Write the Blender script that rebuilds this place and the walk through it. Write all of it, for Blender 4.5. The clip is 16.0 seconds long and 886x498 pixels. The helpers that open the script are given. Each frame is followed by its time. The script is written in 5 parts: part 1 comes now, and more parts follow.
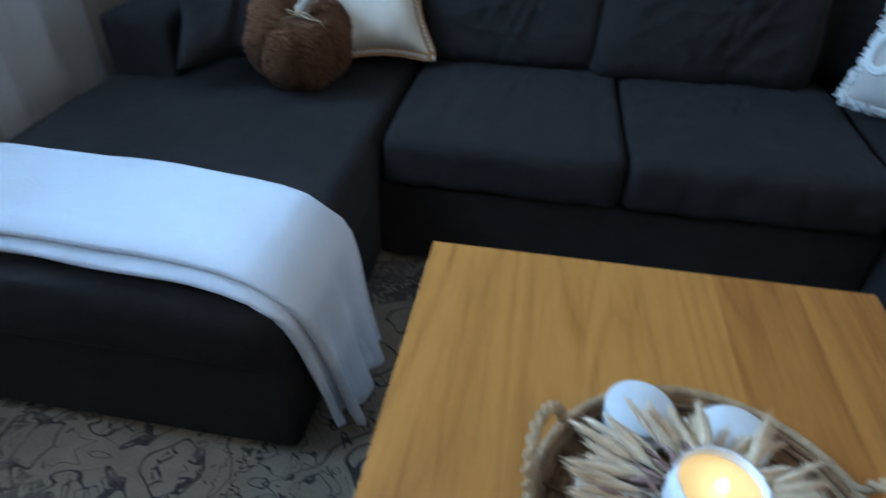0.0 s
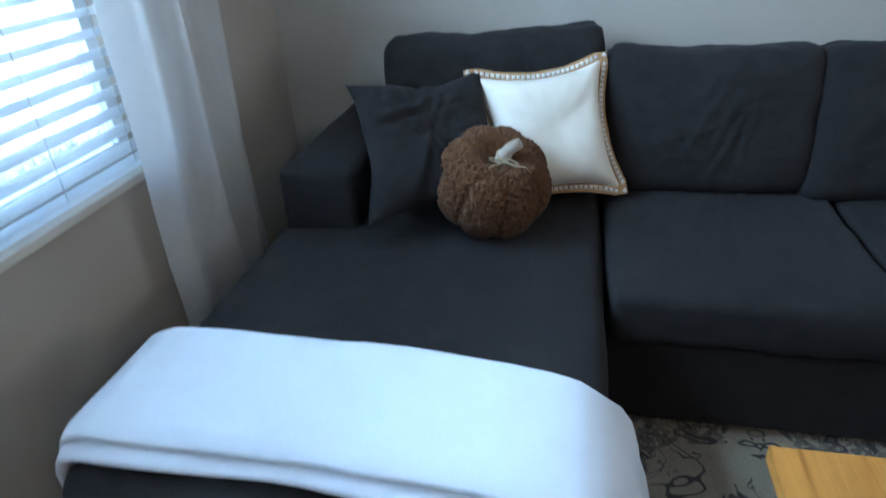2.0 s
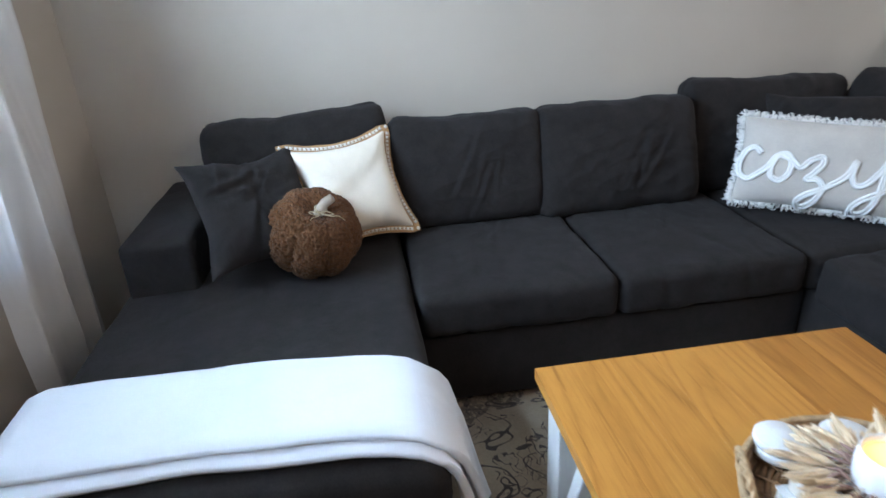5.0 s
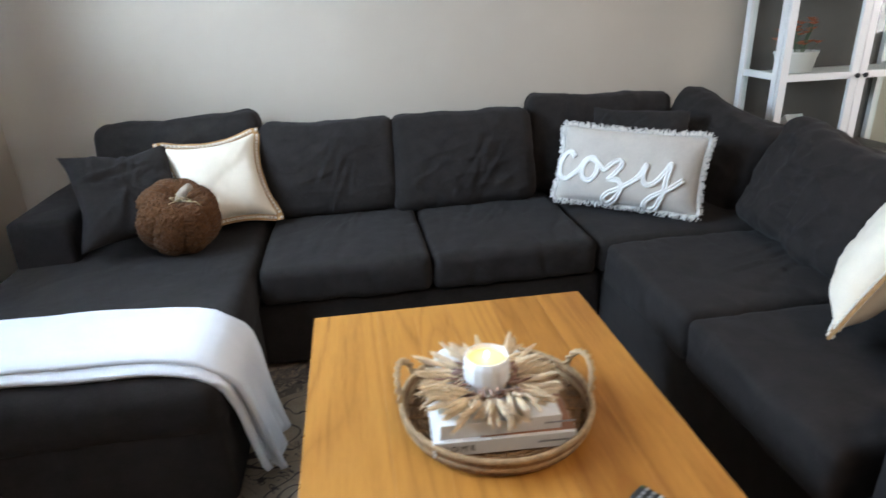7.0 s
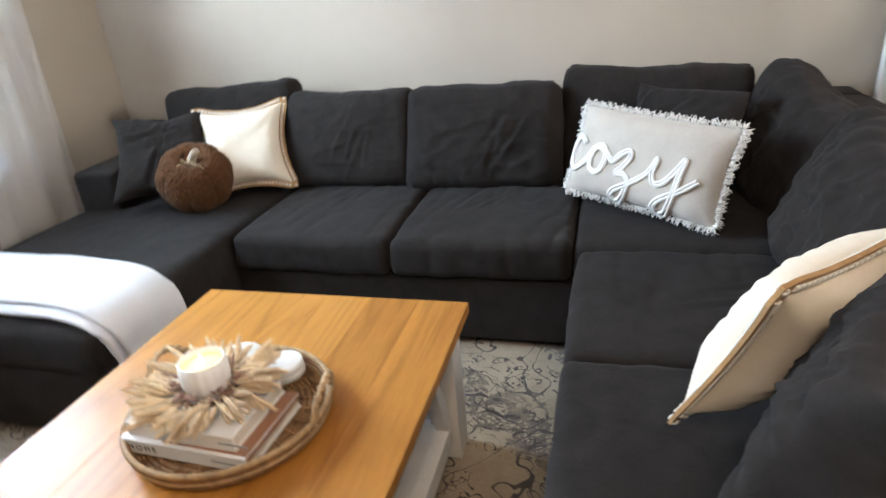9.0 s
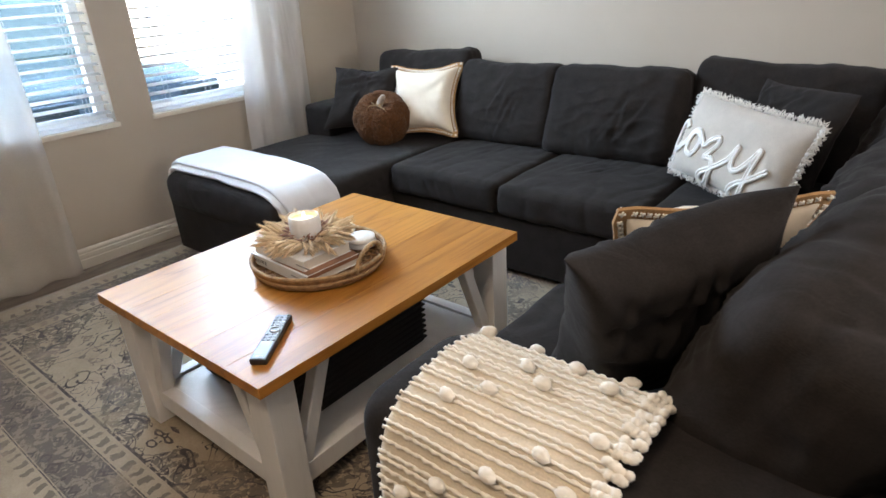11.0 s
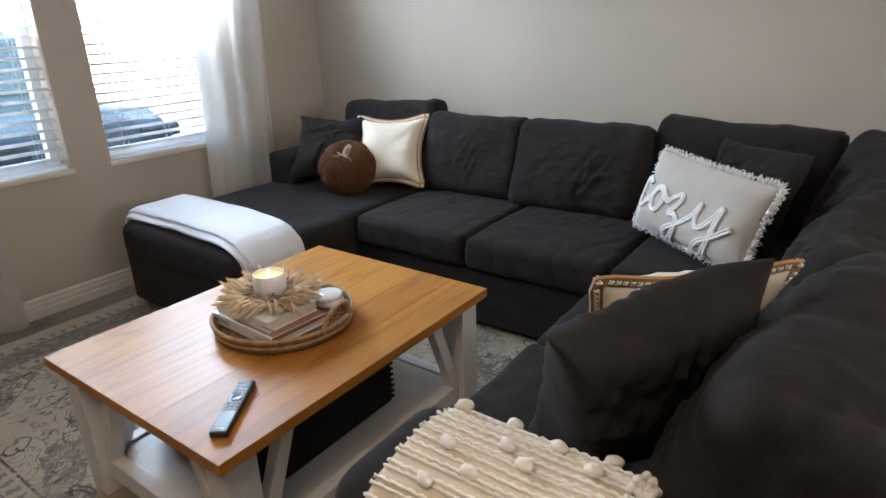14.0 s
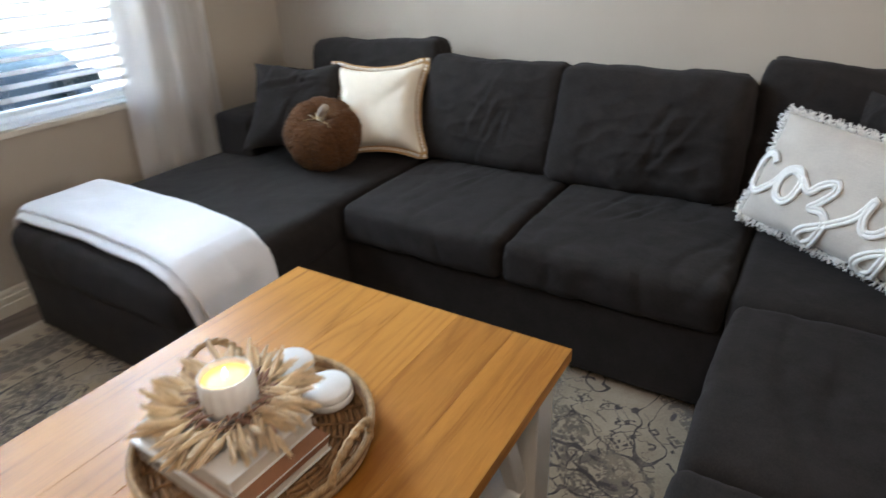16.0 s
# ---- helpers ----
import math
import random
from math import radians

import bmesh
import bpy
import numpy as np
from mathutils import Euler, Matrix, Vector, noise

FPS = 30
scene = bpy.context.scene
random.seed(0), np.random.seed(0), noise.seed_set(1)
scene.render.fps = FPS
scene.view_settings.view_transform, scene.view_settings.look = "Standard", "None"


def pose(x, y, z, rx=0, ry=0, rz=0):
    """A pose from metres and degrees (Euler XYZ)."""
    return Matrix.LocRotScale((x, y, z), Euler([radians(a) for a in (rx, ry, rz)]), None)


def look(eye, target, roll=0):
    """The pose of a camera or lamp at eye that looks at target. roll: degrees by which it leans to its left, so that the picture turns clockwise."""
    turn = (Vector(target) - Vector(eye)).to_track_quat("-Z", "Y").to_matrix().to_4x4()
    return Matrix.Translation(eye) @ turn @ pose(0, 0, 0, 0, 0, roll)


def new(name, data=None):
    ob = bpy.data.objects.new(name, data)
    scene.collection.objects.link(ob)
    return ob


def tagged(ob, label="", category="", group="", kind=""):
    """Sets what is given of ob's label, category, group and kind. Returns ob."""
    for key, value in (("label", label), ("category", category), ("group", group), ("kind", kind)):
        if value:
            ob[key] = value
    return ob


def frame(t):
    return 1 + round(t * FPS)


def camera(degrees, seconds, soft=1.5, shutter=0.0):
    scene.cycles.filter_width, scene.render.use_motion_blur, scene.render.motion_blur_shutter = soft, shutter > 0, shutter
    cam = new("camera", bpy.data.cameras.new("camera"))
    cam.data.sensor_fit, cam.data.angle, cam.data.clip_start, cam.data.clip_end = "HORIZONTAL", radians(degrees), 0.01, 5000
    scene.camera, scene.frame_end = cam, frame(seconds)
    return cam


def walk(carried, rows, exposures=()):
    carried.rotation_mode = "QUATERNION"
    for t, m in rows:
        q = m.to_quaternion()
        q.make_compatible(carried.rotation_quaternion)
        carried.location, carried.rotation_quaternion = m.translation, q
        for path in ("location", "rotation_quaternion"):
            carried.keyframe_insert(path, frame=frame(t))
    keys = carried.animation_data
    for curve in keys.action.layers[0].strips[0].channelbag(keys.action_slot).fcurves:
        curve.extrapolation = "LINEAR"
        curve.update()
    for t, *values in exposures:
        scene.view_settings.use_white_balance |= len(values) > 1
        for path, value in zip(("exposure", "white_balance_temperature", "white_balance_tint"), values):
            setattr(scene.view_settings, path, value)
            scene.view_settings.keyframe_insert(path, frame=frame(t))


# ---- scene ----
cam = camera(71.8, 16.0, shutter=0.5)
PATH = [
    (0, (0.173, 0.014, 1.246), (-0.074, 1.579, 0.025), 1.5),
    (0.5, (0.041, 0.04, 1.277), (-0.382, 1.643, 0.159), 0.9),
    (1, (-0.074, 0.101, 1.303), (-0.524, 1.72, 0.219), -1.0),
    (1.5, (-0.211, 0.157, 1.308), (-0.693, 1.726, 0.165), -1.3),
    (2, (-0.352, 0.197, 1.312), (-0.746, 1.888, 0.32), -3.6),
    (2.5, (-0.435, 0.207, 1.338), (-0.729, 1.959, 0.421), -1.9),
    (3, (-0.442, 0.179, 1.344), (-0.7, 1.965, 0.481), -2.9),
    (3.5, (-0.416, 0.119, 1.348), (-0.523, 1.945, 0.54), -2.9),
    (6, (-0.272, -0.578, 1.41), (0.006, 1.229, 0.6), -4.2),
    (6.5, (-0.088, -0.711, 1.398), (0.116, 1.112, 0.601), -6.7),
    (7, (0.172, -0.712, 1.387), (0.423, 1.123, 0.633), -2.3),
    (7.5, (0.44, -0.658, 1.396), (0.423, 1.209, 0.677), -10.5),
    (8, (0.767, -0.654, 1.392), (0.652, 1.185, 0.614), -3.9),
    (8.5, (1.011, -0.59, 1.373), (0.75, 1.248, 0.631), -6.6),
    (9, (1.227, -0.476, 1.355), (0.706, 1.271, 0.531), -5.4),
    (9.5, (1.455, -0.425, 1.321), (0.787, 1.228, 0.416), 0.7),
    (10, (1.649, -0.525, 1.322), (0.623, 0.946, 0.424), -5.4),
    (12.5, (2.139, -0.76, 1.383), (0.887, 0.613, 0.644), -1.2),
    (13, (2.089, -0.749, 1.383), (0.83, 0.617, 0.641), -0.9),
    (13.5, (2.009, -0.72, 1.381), (0.811, 0.699, 0.638), -1.0),
    (14, (1.896, -0.68, 1.386), (0.787, 0.83, 0.684), -1.8),
    (14.5, (1.782, -0.596, 1.368), (0.706, 0.896, 0.591), -2.8),
    (15, (1.629, -0.416, 1.38), (0.488, 1.037, 0.613), -1.2),
    (15.5, (1.439, -0.229, 1.354), (0.262, 1.143, 0.497), -3.7),
    (16, (1.217, -0.106, 1.337), (0.257, 1.397, 0.431), -2.3),
]
# stops and white balance of the clip's own camera
EXPOSURES = [(0, 2.52, 4640, 4), (0.5, 2.84, 4700, 4), (1.5, 2.9, 4830, 3), (2.5, 3.0, 4980, 5), (3.5, 3.15, 5380, 9), (6, 3.32, 5730, 12), (7.5, 3.5, 6080, 12), (9.5, 3.78, 6280, 13), (12.5, 3.2, 6130, 13), (14.5, 3.1, 6280, 14), (16, 3.2, 6380, 14)]
walk(cam, [(t, look(eye, target, roll)) for t, eye, target, roll in PATH], EXPOSURES)

# ---- light ----
world = bpy.data.worlds.new("sky")
scene.world = world
world.use_nodes = True
wn, wl = world.node_tree.nodes, world.node_tree.links
wn.clear()
sky = wn.new("ShaderNodeTexSky")
sky.sky_type, sky.sun_disc = "NISHITA", False
sky.sun_elevation, sky.sun_rotation = radians(41), radians(125)
sky.dust_density = 4.0
bg = wn.new("ShaderNodeBackground")
bg.inputs["Strength"].default_value = 0.15
wo = wn.new("ShaderNodeOutputWorld")
wl.new(sky.outputs[0], bg.inputs[0])
wl.new(bg.outputs[0], wo.inputs[0])

sun = new("sun", bpy.data.lights.new("sun", "SUN"))
sun.data.energy, sun.data.angle, sun.data.color = 5.0, radians(0.5), (1.0, 0.95, 0.88)
sun.matrix_world = look((8.4, -5.6, 9), (0, 0, 0))


def area(name, eye, target, sx, sy, power, colour):
    d = bpy.data.lights.new(name, "AREA")
    d.shape, d.size, d.size_y, d.energy, d.color = "RECTANGLE", sx, sy, power, colour
    ob = new(name, d)
    ob.matrix_world = look(eye, target)
    return ob


# daylight in the upper sash of both windows
area("window_daylight", (-1.60, 1.285, 1.77), (0.2, 1.285, 1.1), 0.68, 0.60, 8.6, (0.68, 0.85, 1.0))
area("window_daylight", (-1.60, 0.30, 1.77), (0.2, 0.30, 1.1), 0.68, 0.60, 5.2, (0.68, 0.85, 1.0))
# unseen warm fill, added at the ceiling behind the walker
area("ceiling_fill_light", (1.5, -1.0, 2.50), (1.5, -1.0, 0), 0.5, 0.5, 2.0, (1.0, 0.78, 0.55))
# unseen fill added before the plain east wall, with no window behind it
area("east_fill_light", (4.52, 0.75, 1.65), (-1.5, 0.75, 1.25), 1.2, 1.3, 5.6, (1.0, 0.92, 0.84))


# ---- materials ----
def nodes_of(name):
    m = bpy.data.materials.new(name)
    m.use_nodes = True
    n, l = m.node_tree.nodes, m.node_tree.links
    return m, n, l, n["Principled BSDF"]


def ramp(n, stops):
    r = n.new("ShaderNodeValToRGB")
    while len(r.color_ramp.elements) < len(stops):
        r.color_ramp.elements.new(0.5)
    for e, (p, c) in zip(r.color_ramp.elements, stops):
        e.position, e.color = p, (*c, 1)
    return r


def shade(c, k):
    return tuple(min(1, v * k) for v in c)


def mathn(n, l, op, a, b=None):
    q = n.new("ShaderNodeMath")
    q.operation = op
    for i, v in enumerate((a, b)):
        if v is None:
            continue
        if isinstance(v, (int, float)):
            q.inputs[i].default_value = v
        else:
            l.new(v, q.inputs[i])
    return q.outputs[0]


def noise_tex(n, l, vec, scale, detail=4, rough=0.6, dist=0.0):
    t = n.new("ShaderNodeTexNoise")
    t.inputs["Scale"].default_value, t.inputs["Detail"].default_value = scale, detail
    t.inputs["Roughness"].default_value, t.inputs["Distortion"].default_value = rough, dist
    l.new(vec, t.inputs["Vector"])
    return t.outputs["Fac"]


def bump_to(n, l, bsdf, height, strength, dist):
    b = n.new("ShaderNodeBump")
    b.inputs["Strength"].default_value, b.inputs["Distance"].default_value = strength, dist
    l.new(height, b.inputs["Height"])
    l.new(b.outputs[0], bsdf.inputs["Normal"])


def plain(name, colour, rough=0.6, metal=0.0, var=0.12, scale=6.0, fine=220.0, bump=0.15, dist=0.001, sheen=0.0, spec=0.5):
    m, n, l, b = nodes_of(name)
    tc = n.new("ShaderNodeTexCoord").outputs["Object"]
    a = noise_tex(n, l, tc, scale)
    f = noise_tex(n, l, tc, fine, 2)
    mixv = mathn(n, l, "ADD", mathn(n, l, "MULTIPLY", a, 0.65), mathn(n, l, "MULTIPLY", f, 0.35))
    r = ramp(n, [(0.3, shade(colour, 1 - var)), (0.7, shade(colour, 1 + var))])
    l.new(mixv, r.inputs[0])
    l.new(r.outputs[0], b.inputs["Base Color"])
    b.inputs["Roughness"].default_value, b.inputs["Metallic"].default_value = rough, metal
    b.inputs["Specular IOR Level"].default_value = spec
    b.inputs["Sheen Weight"].default_value = sheen
    if bump:
        bump_to(n, l, b, f, bump, dist)
    return m


def woven(name, colour, thread=900.0, var=0.2, sheen=0.3, rough=0.95, bump=0.5, slub=14.0, creases=0.0, spec=0.2):
    """Cloth: crossed threads with slubs and soft patches."""
    m, n, l, b = nodes_of(name)
    tc = n.new("ShaderNodeTexCoord").outputs["Object"]
    heights = []
    for axis in ("X", "Z"):
        w = n.new("ShaderNodeTexWave")
        w.bands_direction = axis
        w.inputs["Scale"].default_value, w.inputs["Distortion"].default_value = thread / 6.28, 2.0
        w.inputs["Detail"].default_value = 1.0
        l.new(tc, w.inputs["Vector"])
        heights.append(w.outputs["Fac"])
    h = mathn(n, l, "MULTIPLY", mathn(n, l, "ADD", heights[0], heights[1]), 0.5)
    patch = noise_tex(n, l, tc, slub, 6, 0.65)
    grain = noise_tex(n, l, tc, 260, 2)
    v = mathn(n, l, "ADD", mathn(n, l, "MULTIPLY", patch, 0.55), mathn(n, l, "MULTIPLY", grain, 0.45))
    r = ramp(n, [(0.3, shade(colour, 1 - var)), (0.7, shade(colour, 1 + var))])
    l.new(v, r.inputs[0])
    l.new(r.outputs[0], b.inputs["Base Color"])
    b.inputs["Roughness"].default_value = rough
    b.inputs["Sheen Weight"].default_value = sheen
    b.inputs["Sheen Roughness"].default_value = 0.5
    b.inputs["Specular IOR Level"].default_value = spec
    hh = mathn(n, l, "ADD", mathn(n, l, "MULTIPLY", h, 0.4), mathn(n, l, "MULTIPLY", grain, 0.6))
    bump_to(n, l, b, hh, bump, 0.0012)
    if creases:
        fine = b.inputs["Normal"].links[0].from_node
        fold = noise_tex(n, l, tc, 3.6, 1, 0.5, 0.8)
        ridge = mathn(n, l, "POWER", mathn(n, l, "ABSOLUTE", mathn(n, l, "SUBTRACT", mathn(n, l, "MULTIPLY", fold, 2.0), 1.0)), 1.3)
        wide = n.new("ShaderNodeBump")
        wide.inputs["Strength"].default_value, wide.inputs["Distance"].default_value = creases, 0.02
        small = noise_tex(n, l, tc, 11.0, 2, 0.5, 1.2)
        small = mathn(n, l, "POWER", mathn(n, l, "ABSOLUTE", mathn(n, l, "SUBTRACT", mathn(n, l, "MULTIPLY", small, 2.0), 1.0)), 1.3)
        where = mathn(n, l, "MULTIPLY", mathn(n, l, "GREATER_THAN", patch, 0.35), 0.22)
        l.new(mathn(n, l, "ADD", ridge, mathn(n, l, "MULTIPLY", small, where)), wide.inputs["Height"])
        l.new(wide.outputs[0], fine.inputs["Normal"])
    return m


def timber(name, light, dark, along="Y", rings=7.0, rough=0.42, stretch=0.16, coat=0.0, spec=0.5):
    """Long-grained wood with cathedral figure, shifted board by board."""
    m, n, l, b = nodes_of(name)
    tc = n.new("ShaderNodeTexCoord").outputs["Object"]
    rnd = n.new("ShaderNodeObjectInfo").outputs["Random"]
    mp = n.new("ShaderNodeMapping")
    sc = [1.0, 1.0, 1.0]
    sc["XYZ".index(along)] = stretch
    mp.inputs["Scale"].default_value = sc
    l.new(tc, mp.inputs["Vector"])
    shift = n.new("ShaderNodeCombineXYZ")
    l.new(mathn(n, l, "MULTIPLY", rnd, 37.0), shift.inputs[0])
    l.new(mathn(n, l, "MULTIPLY", rnd, 11.0), shift.inputs[1])
    add = n.new("ShaderNodeVectorMath")
    l.new(mp.outputs[0], add.inputs[0])
    l.new(shift.outputs[0], add.inputs[1])
    base = noise_tex(n, l, add.outputs[0], 4.8, 1, 0.35, 0.25)
    wavy = mathn(n, l, "SINE", mathn(n, l, "MULTIPLY", base, rings * 6.28))
    wavy = mathn(n, l, "POWER", mathn(n, l, "ABSOLUTE", wavy), 0.6)
    fib = noise_tex(n, l, add.outputs[0], 95, 4, 0.7)
    tone = mathn(n, l, "ADD", mathn(n, l, "MULTIPLY", wavy, 0.34), mathn(n, l, "MULTIPLY", fib, 0.66))
    tone = mathn(n, l, "ADD", tone, mathn(n, l, "MULTIPLY", mathn(n, l, "SUBTRACT", rnd, 0.5), 0.36))
    long = n.new("ShaderNodeMapping")
    sl = [1.0, 1.0, 1.0]
    sl["XYZ".index(along)] = 0.22
    long.inputs["Scale"].default_value = sl
    l.new(add.outputs[0], long.inputs["Vector"])
    pore = mathn(n, l, "LESS_THAN", noise_tex(n, l, long.outputs[0], 120, 2, 0.5), 0.385)
    pore = mathn(n, l, "MULTIPLY", pore, mathn(n, l, "SUBTRACT", 1.15, wavy))
    tone = mathn(n, l, "SUBTRACT", tone, mathn(n, l, "MULTIPLY", pore, 0.30))
    mid = tuple((p + q) / 2 for p, q in zip(light, dark))
    r = ramp(n, [(0.22, dark), (0.5, mid), (0.8, light)])
    l.new(tone, r.inputs[0])
    l.new(r.outputs[0], b.inputs["Base Color"])
    rr = mathn(n, l, "ADD", mathn(n, l, "MULTIPLY", fib, 0.18), rough - 0.09)
    l.new(rr, b.inputs["Roughness"])
    b.inputs["Coat Weight"].default_value = coat
    b.inputs["Coat Roughness"].default_value = 0.3
    b.inputs["Specular IOR Level"].default_value = spec
    bump_to(n, l, b, mathn(n, l, "ADD", fib, mathn(n, l, "MULTIPLY", wavy, 0.1)), 0.08, 0.0008)
    return m


def sheer(name, colour, through_part=0.20, glow_through=0.5):
    m, n, l, b = nodes_of(name)
    n.remove(b)
    tc = n.new("ShaderNodeTexCoord").outputs["Object"]
    f = noise_tex(n, l, tc, 180, 3)
    r = ramp(n, [(0.3, shade(colour, 0.94)), (0.7, colour)])
    l.new(f, r.inputs[0])
    d, t, tr = n.new("ShaderNodeBsdfDiffuse"), n.new("ShaderNodeBsdfTranslucent"), n.new("ShaderNodeBsdfTransparent")
    l.new(r.outputs[0], d.inputs[0])
    l.new(r.outputs[0], t.inputs[0])
    m1, m2 = n.new("ShaderNodeMixShader"), n.new("ShaderNodeMixShader")
    m1.inputs[0].default_value = glow_through
    l.new(d.outputs[0], m1.inputs[1])
    l.new(t.outputs[0], m1.inputs[2])
    fac = mathn(n, l, "MULTIPLY", mathn(n, l, "ADD", mathn(n, l, "MULTIPLY", f, 0.4), 0.8), through_part)
    l.new(fac, m2.inputs[0])
    l.new(m1.outputs[0], m2.inputs[1])
    l.new(tr.outputs[0], m2.inputs[2])
    l.new(m2.outputs[0], n["Material Output"].inputs[0])
    return m


def clear_glass(name):
    m, n, l, b = nodes_of(name)
    n.remove(b)
    tr, gl, mx, lw = n.new("ShaderNodeBsdfTransparent"), n.new("ShaderNodeBsdfGlossy"), n.new("ShaderNodeMixShader"), n.new("ShaderNodeLayerWeight")
    gl.inputs["Roughness"].default_value = 0.02
    tr.inputs[0].default_value = (0.94, 0.97, 0.96, 1)
    lw.inputs[0].default_value = 0.5
    l.new(mathn(n, l, "ADD", mathn(n, l, "MULTIPLY", mathn(n, l, "POWER", lw.outputs["Facing"], 5.0), 0.8), 0.03), mx.inputs[0])
    l.new(tr.outputs[0], mx.inputs[1])
    l.new(gl.outputs[0], mx.inputs[2])
    l.new(mx.outputs[0], n["Material Output"].inputs[0])
    return m


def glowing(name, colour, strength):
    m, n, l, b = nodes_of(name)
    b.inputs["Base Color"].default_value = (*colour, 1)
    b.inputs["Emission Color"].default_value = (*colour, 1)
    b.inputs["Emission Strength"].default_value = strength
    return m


def rug_material(cx, cy, hx, hy):
    """Faded oriental rug: mirrored vines and rosettes on cream, worn grey-brown borders."""
    m, n, l, b = nodes_of("faded_rug")
    tc = n.new("ShaderNodeTexCoord").outputs["Object"]
    sep = n.new("ShaderNodeSeparateXYZ")
    l.new(tc, sep.inputs[0])
    M = lambda op, a, c=None: mathn(n, l, op, a, c)
    ax, ay = M("ABSOLUTE", sep.outputs[0]), M("ABSOLUTE", sep.outputs[1])
    ex, ey = M("SUBTRACT", hx, ax), M("SUBTRACT", hy, ay)
    edge = M("MINIMUM", ex, ey)
    comb = n.new("ShaderNodeCombineXYZ")
    l.new(ax, comb.inputs[0])
    l.new(ay, comb.inputs[1])
    vec = comb.outputs[0]

    def lines(scale, width, dist=0.0, detail=1.0):
        f = noise_tex(n, l, vec, scale, detail, 0.5, dist)
        return M("LESS_THAN", M("ABSOLUTE", M("SUBTRACT", f, 0.5)), width)

    def inside(a, lo, hi):
        return M("MULTIPLY", M("GREATER_THAN", a, lo), M("LESS_THAN", a, hi))

    vines = M("MAXIMUM", lines(4.6, 0.0135, 1.5), M("MULTIPLY", lines(8.5, 0.0170, 2.4), M("GREATER_THAN", noise_tex(n, l, vec, 3.0, 1), 0.44)))
    v = n.new("ShaderNodeTexVoronoi")
    v.distance = "MANHATTAN"
    v.inputs["Scale"].default_value, v.inputs["Randomness"].default_value = 6.0, 0.55
    l.new(vec, v.inputs["Vector"])
    d = v.outputs["Distance"]
    wob = noise_tex(n, l, vec, 38, 2)
    dw = M("ADD", d, M("MULTIPLY", M("SUBTRACT", wob, 0.5), 0.28))
    picked = M("GREATER_THAN", v.outputs["Color"], 0.30)
    rings = M("MULTIPLY", M("MAXIMUM", inside(dw, 0.30, 0.33), M("LESS_THAN", dw, 0.07)), picked)
    petals = M("MULTIPLY", M("MULTIPLY", inside(dw, 0.14, 0.25), picked), M("GREATER_THAN", noise_tex(n, l, vec, 48, 1), 0.54))
    dark = M("MAXIMUM", vines, M("MAXIMUM", rings, petals))
    v2 = n.new("ShaderNodeTexVoronoi")
    v2.distance = "MANHATTAN"
    v2.inputs["Scale"].default_value, v2.inputs["Randomness"].default_value = 15.0, 0.5
    l.new(vec, v2.inputs["Vector"])
    d2 = M("ADD", v2.outputs["Distance"], M("MULTIPLY", M("SUBTRACT", wob, 0.5), 0.35))
    small = M("MAXIMUM", inside(d2, 0.34, 0.50), M("LESS_THAN", d2, 0.20))
    border = inside(edge, 0.135, 0.272)
    guard = M("MAXIMUM", inside(edge, 0.082, 0.122), inside(edge, 0.288, 0.330))
    side = M("LESS_THAN", ex, ey)
    along = M("ADD", M("MULTIPLY", ay, side), M("MULTIPLY", ax, M("SUBTRACT", 1.0, side)))
    dash = M("SINE", M("ADD", M("MULTIPLY", along, 118.0), M("MULTIPLY", noise_tex(n, l, vec, 22, 2), 7.0)))
    guardmark = M("MULTIPLY", M("MULTIPLY", guard, 0.65), M("GREATER_THAN", dash, 0.25))
    rim = M("MULTIPLY", M("MAXIMUM", inside(edge, 0.128, 0.132), M("MAXIMUM", inside(edge, 0.275, 0.279), inside(edge, 0.343, 0.353))), M("GREATER_THAN", wob, 0.42))
    # dark stepped medallion round the middle and dark blocks in the corners of the field
    reach = M("ADD", M("DIVIDE", ax, 0.90), M("DIVIDE", ay, 0.75))
    step = M("MULTIPLY", M("FLOOR", M("MULTIPLY", M("ADD", reach, M("MULTIPLY", M("SUBTRACT", noise_tex(n, l, vec, 7.0, 1), 0.5), 0.5)), 16.0)), 0.0625)
    block_corner = M("LESS_THAN", M("ADD", ex, ey), 1.10)
    dense = M("MULTIPLY", M("MAXIMUM", inside(step, 1.24, 1.46), block_corner), M("GREATER_THAN", edge, 0.36))
    mottle = M("GREATER_THAN", M("ADD", noise_tex(n, l, vec, 30, 3, 0.65, 1.2), M("MULTIPLY", small, 0.06)), 0.47)
    # ragged wear
    wear = noise_tex(n, l, tc, 5.0, 8, 0.72)
    fleck = noise_tex(n, l, tc, 150, 3, 0.7)
    patchy = M("MULTIPLY", small, M("GREATER_THAN", noise_tex(n, l, vec, 2.4, 2), 0.60))
    pattern = M("MAXIMUM", M("MULTIPLY", M("MAXIMUM", dark, patchy), M("GREATER_THAN", edge, 0.345)), M("MULTIPLY", M("MAXIMUM", M("MULTIPLY", mottle, 0.62), M("MULTIPLY", small, 0.85)), border))
    pattern = M("MAXIMUM", pattern, M("MULTIPLY", M("MULTIPLY", mottle, 0.70), dense))
    pattern = M("MAXIMUM", pattern, M("MAXIMUM", guardmark, rim))
    keep = M("MULTIPLY", pattern, M("MINIMUM", 1.0, M("MAXIMUM", 0.30, M("ADD", M("MULTIPLY", M("SUBTRACT", wear, 0.38), 6.0), M("SUBTRACT", fleck, 0.10)))))
    ground = ramp(n, [(0.35, (0.27, 0.210, 0.142)), (0.65, (0.43, 0.352, 0.252))])
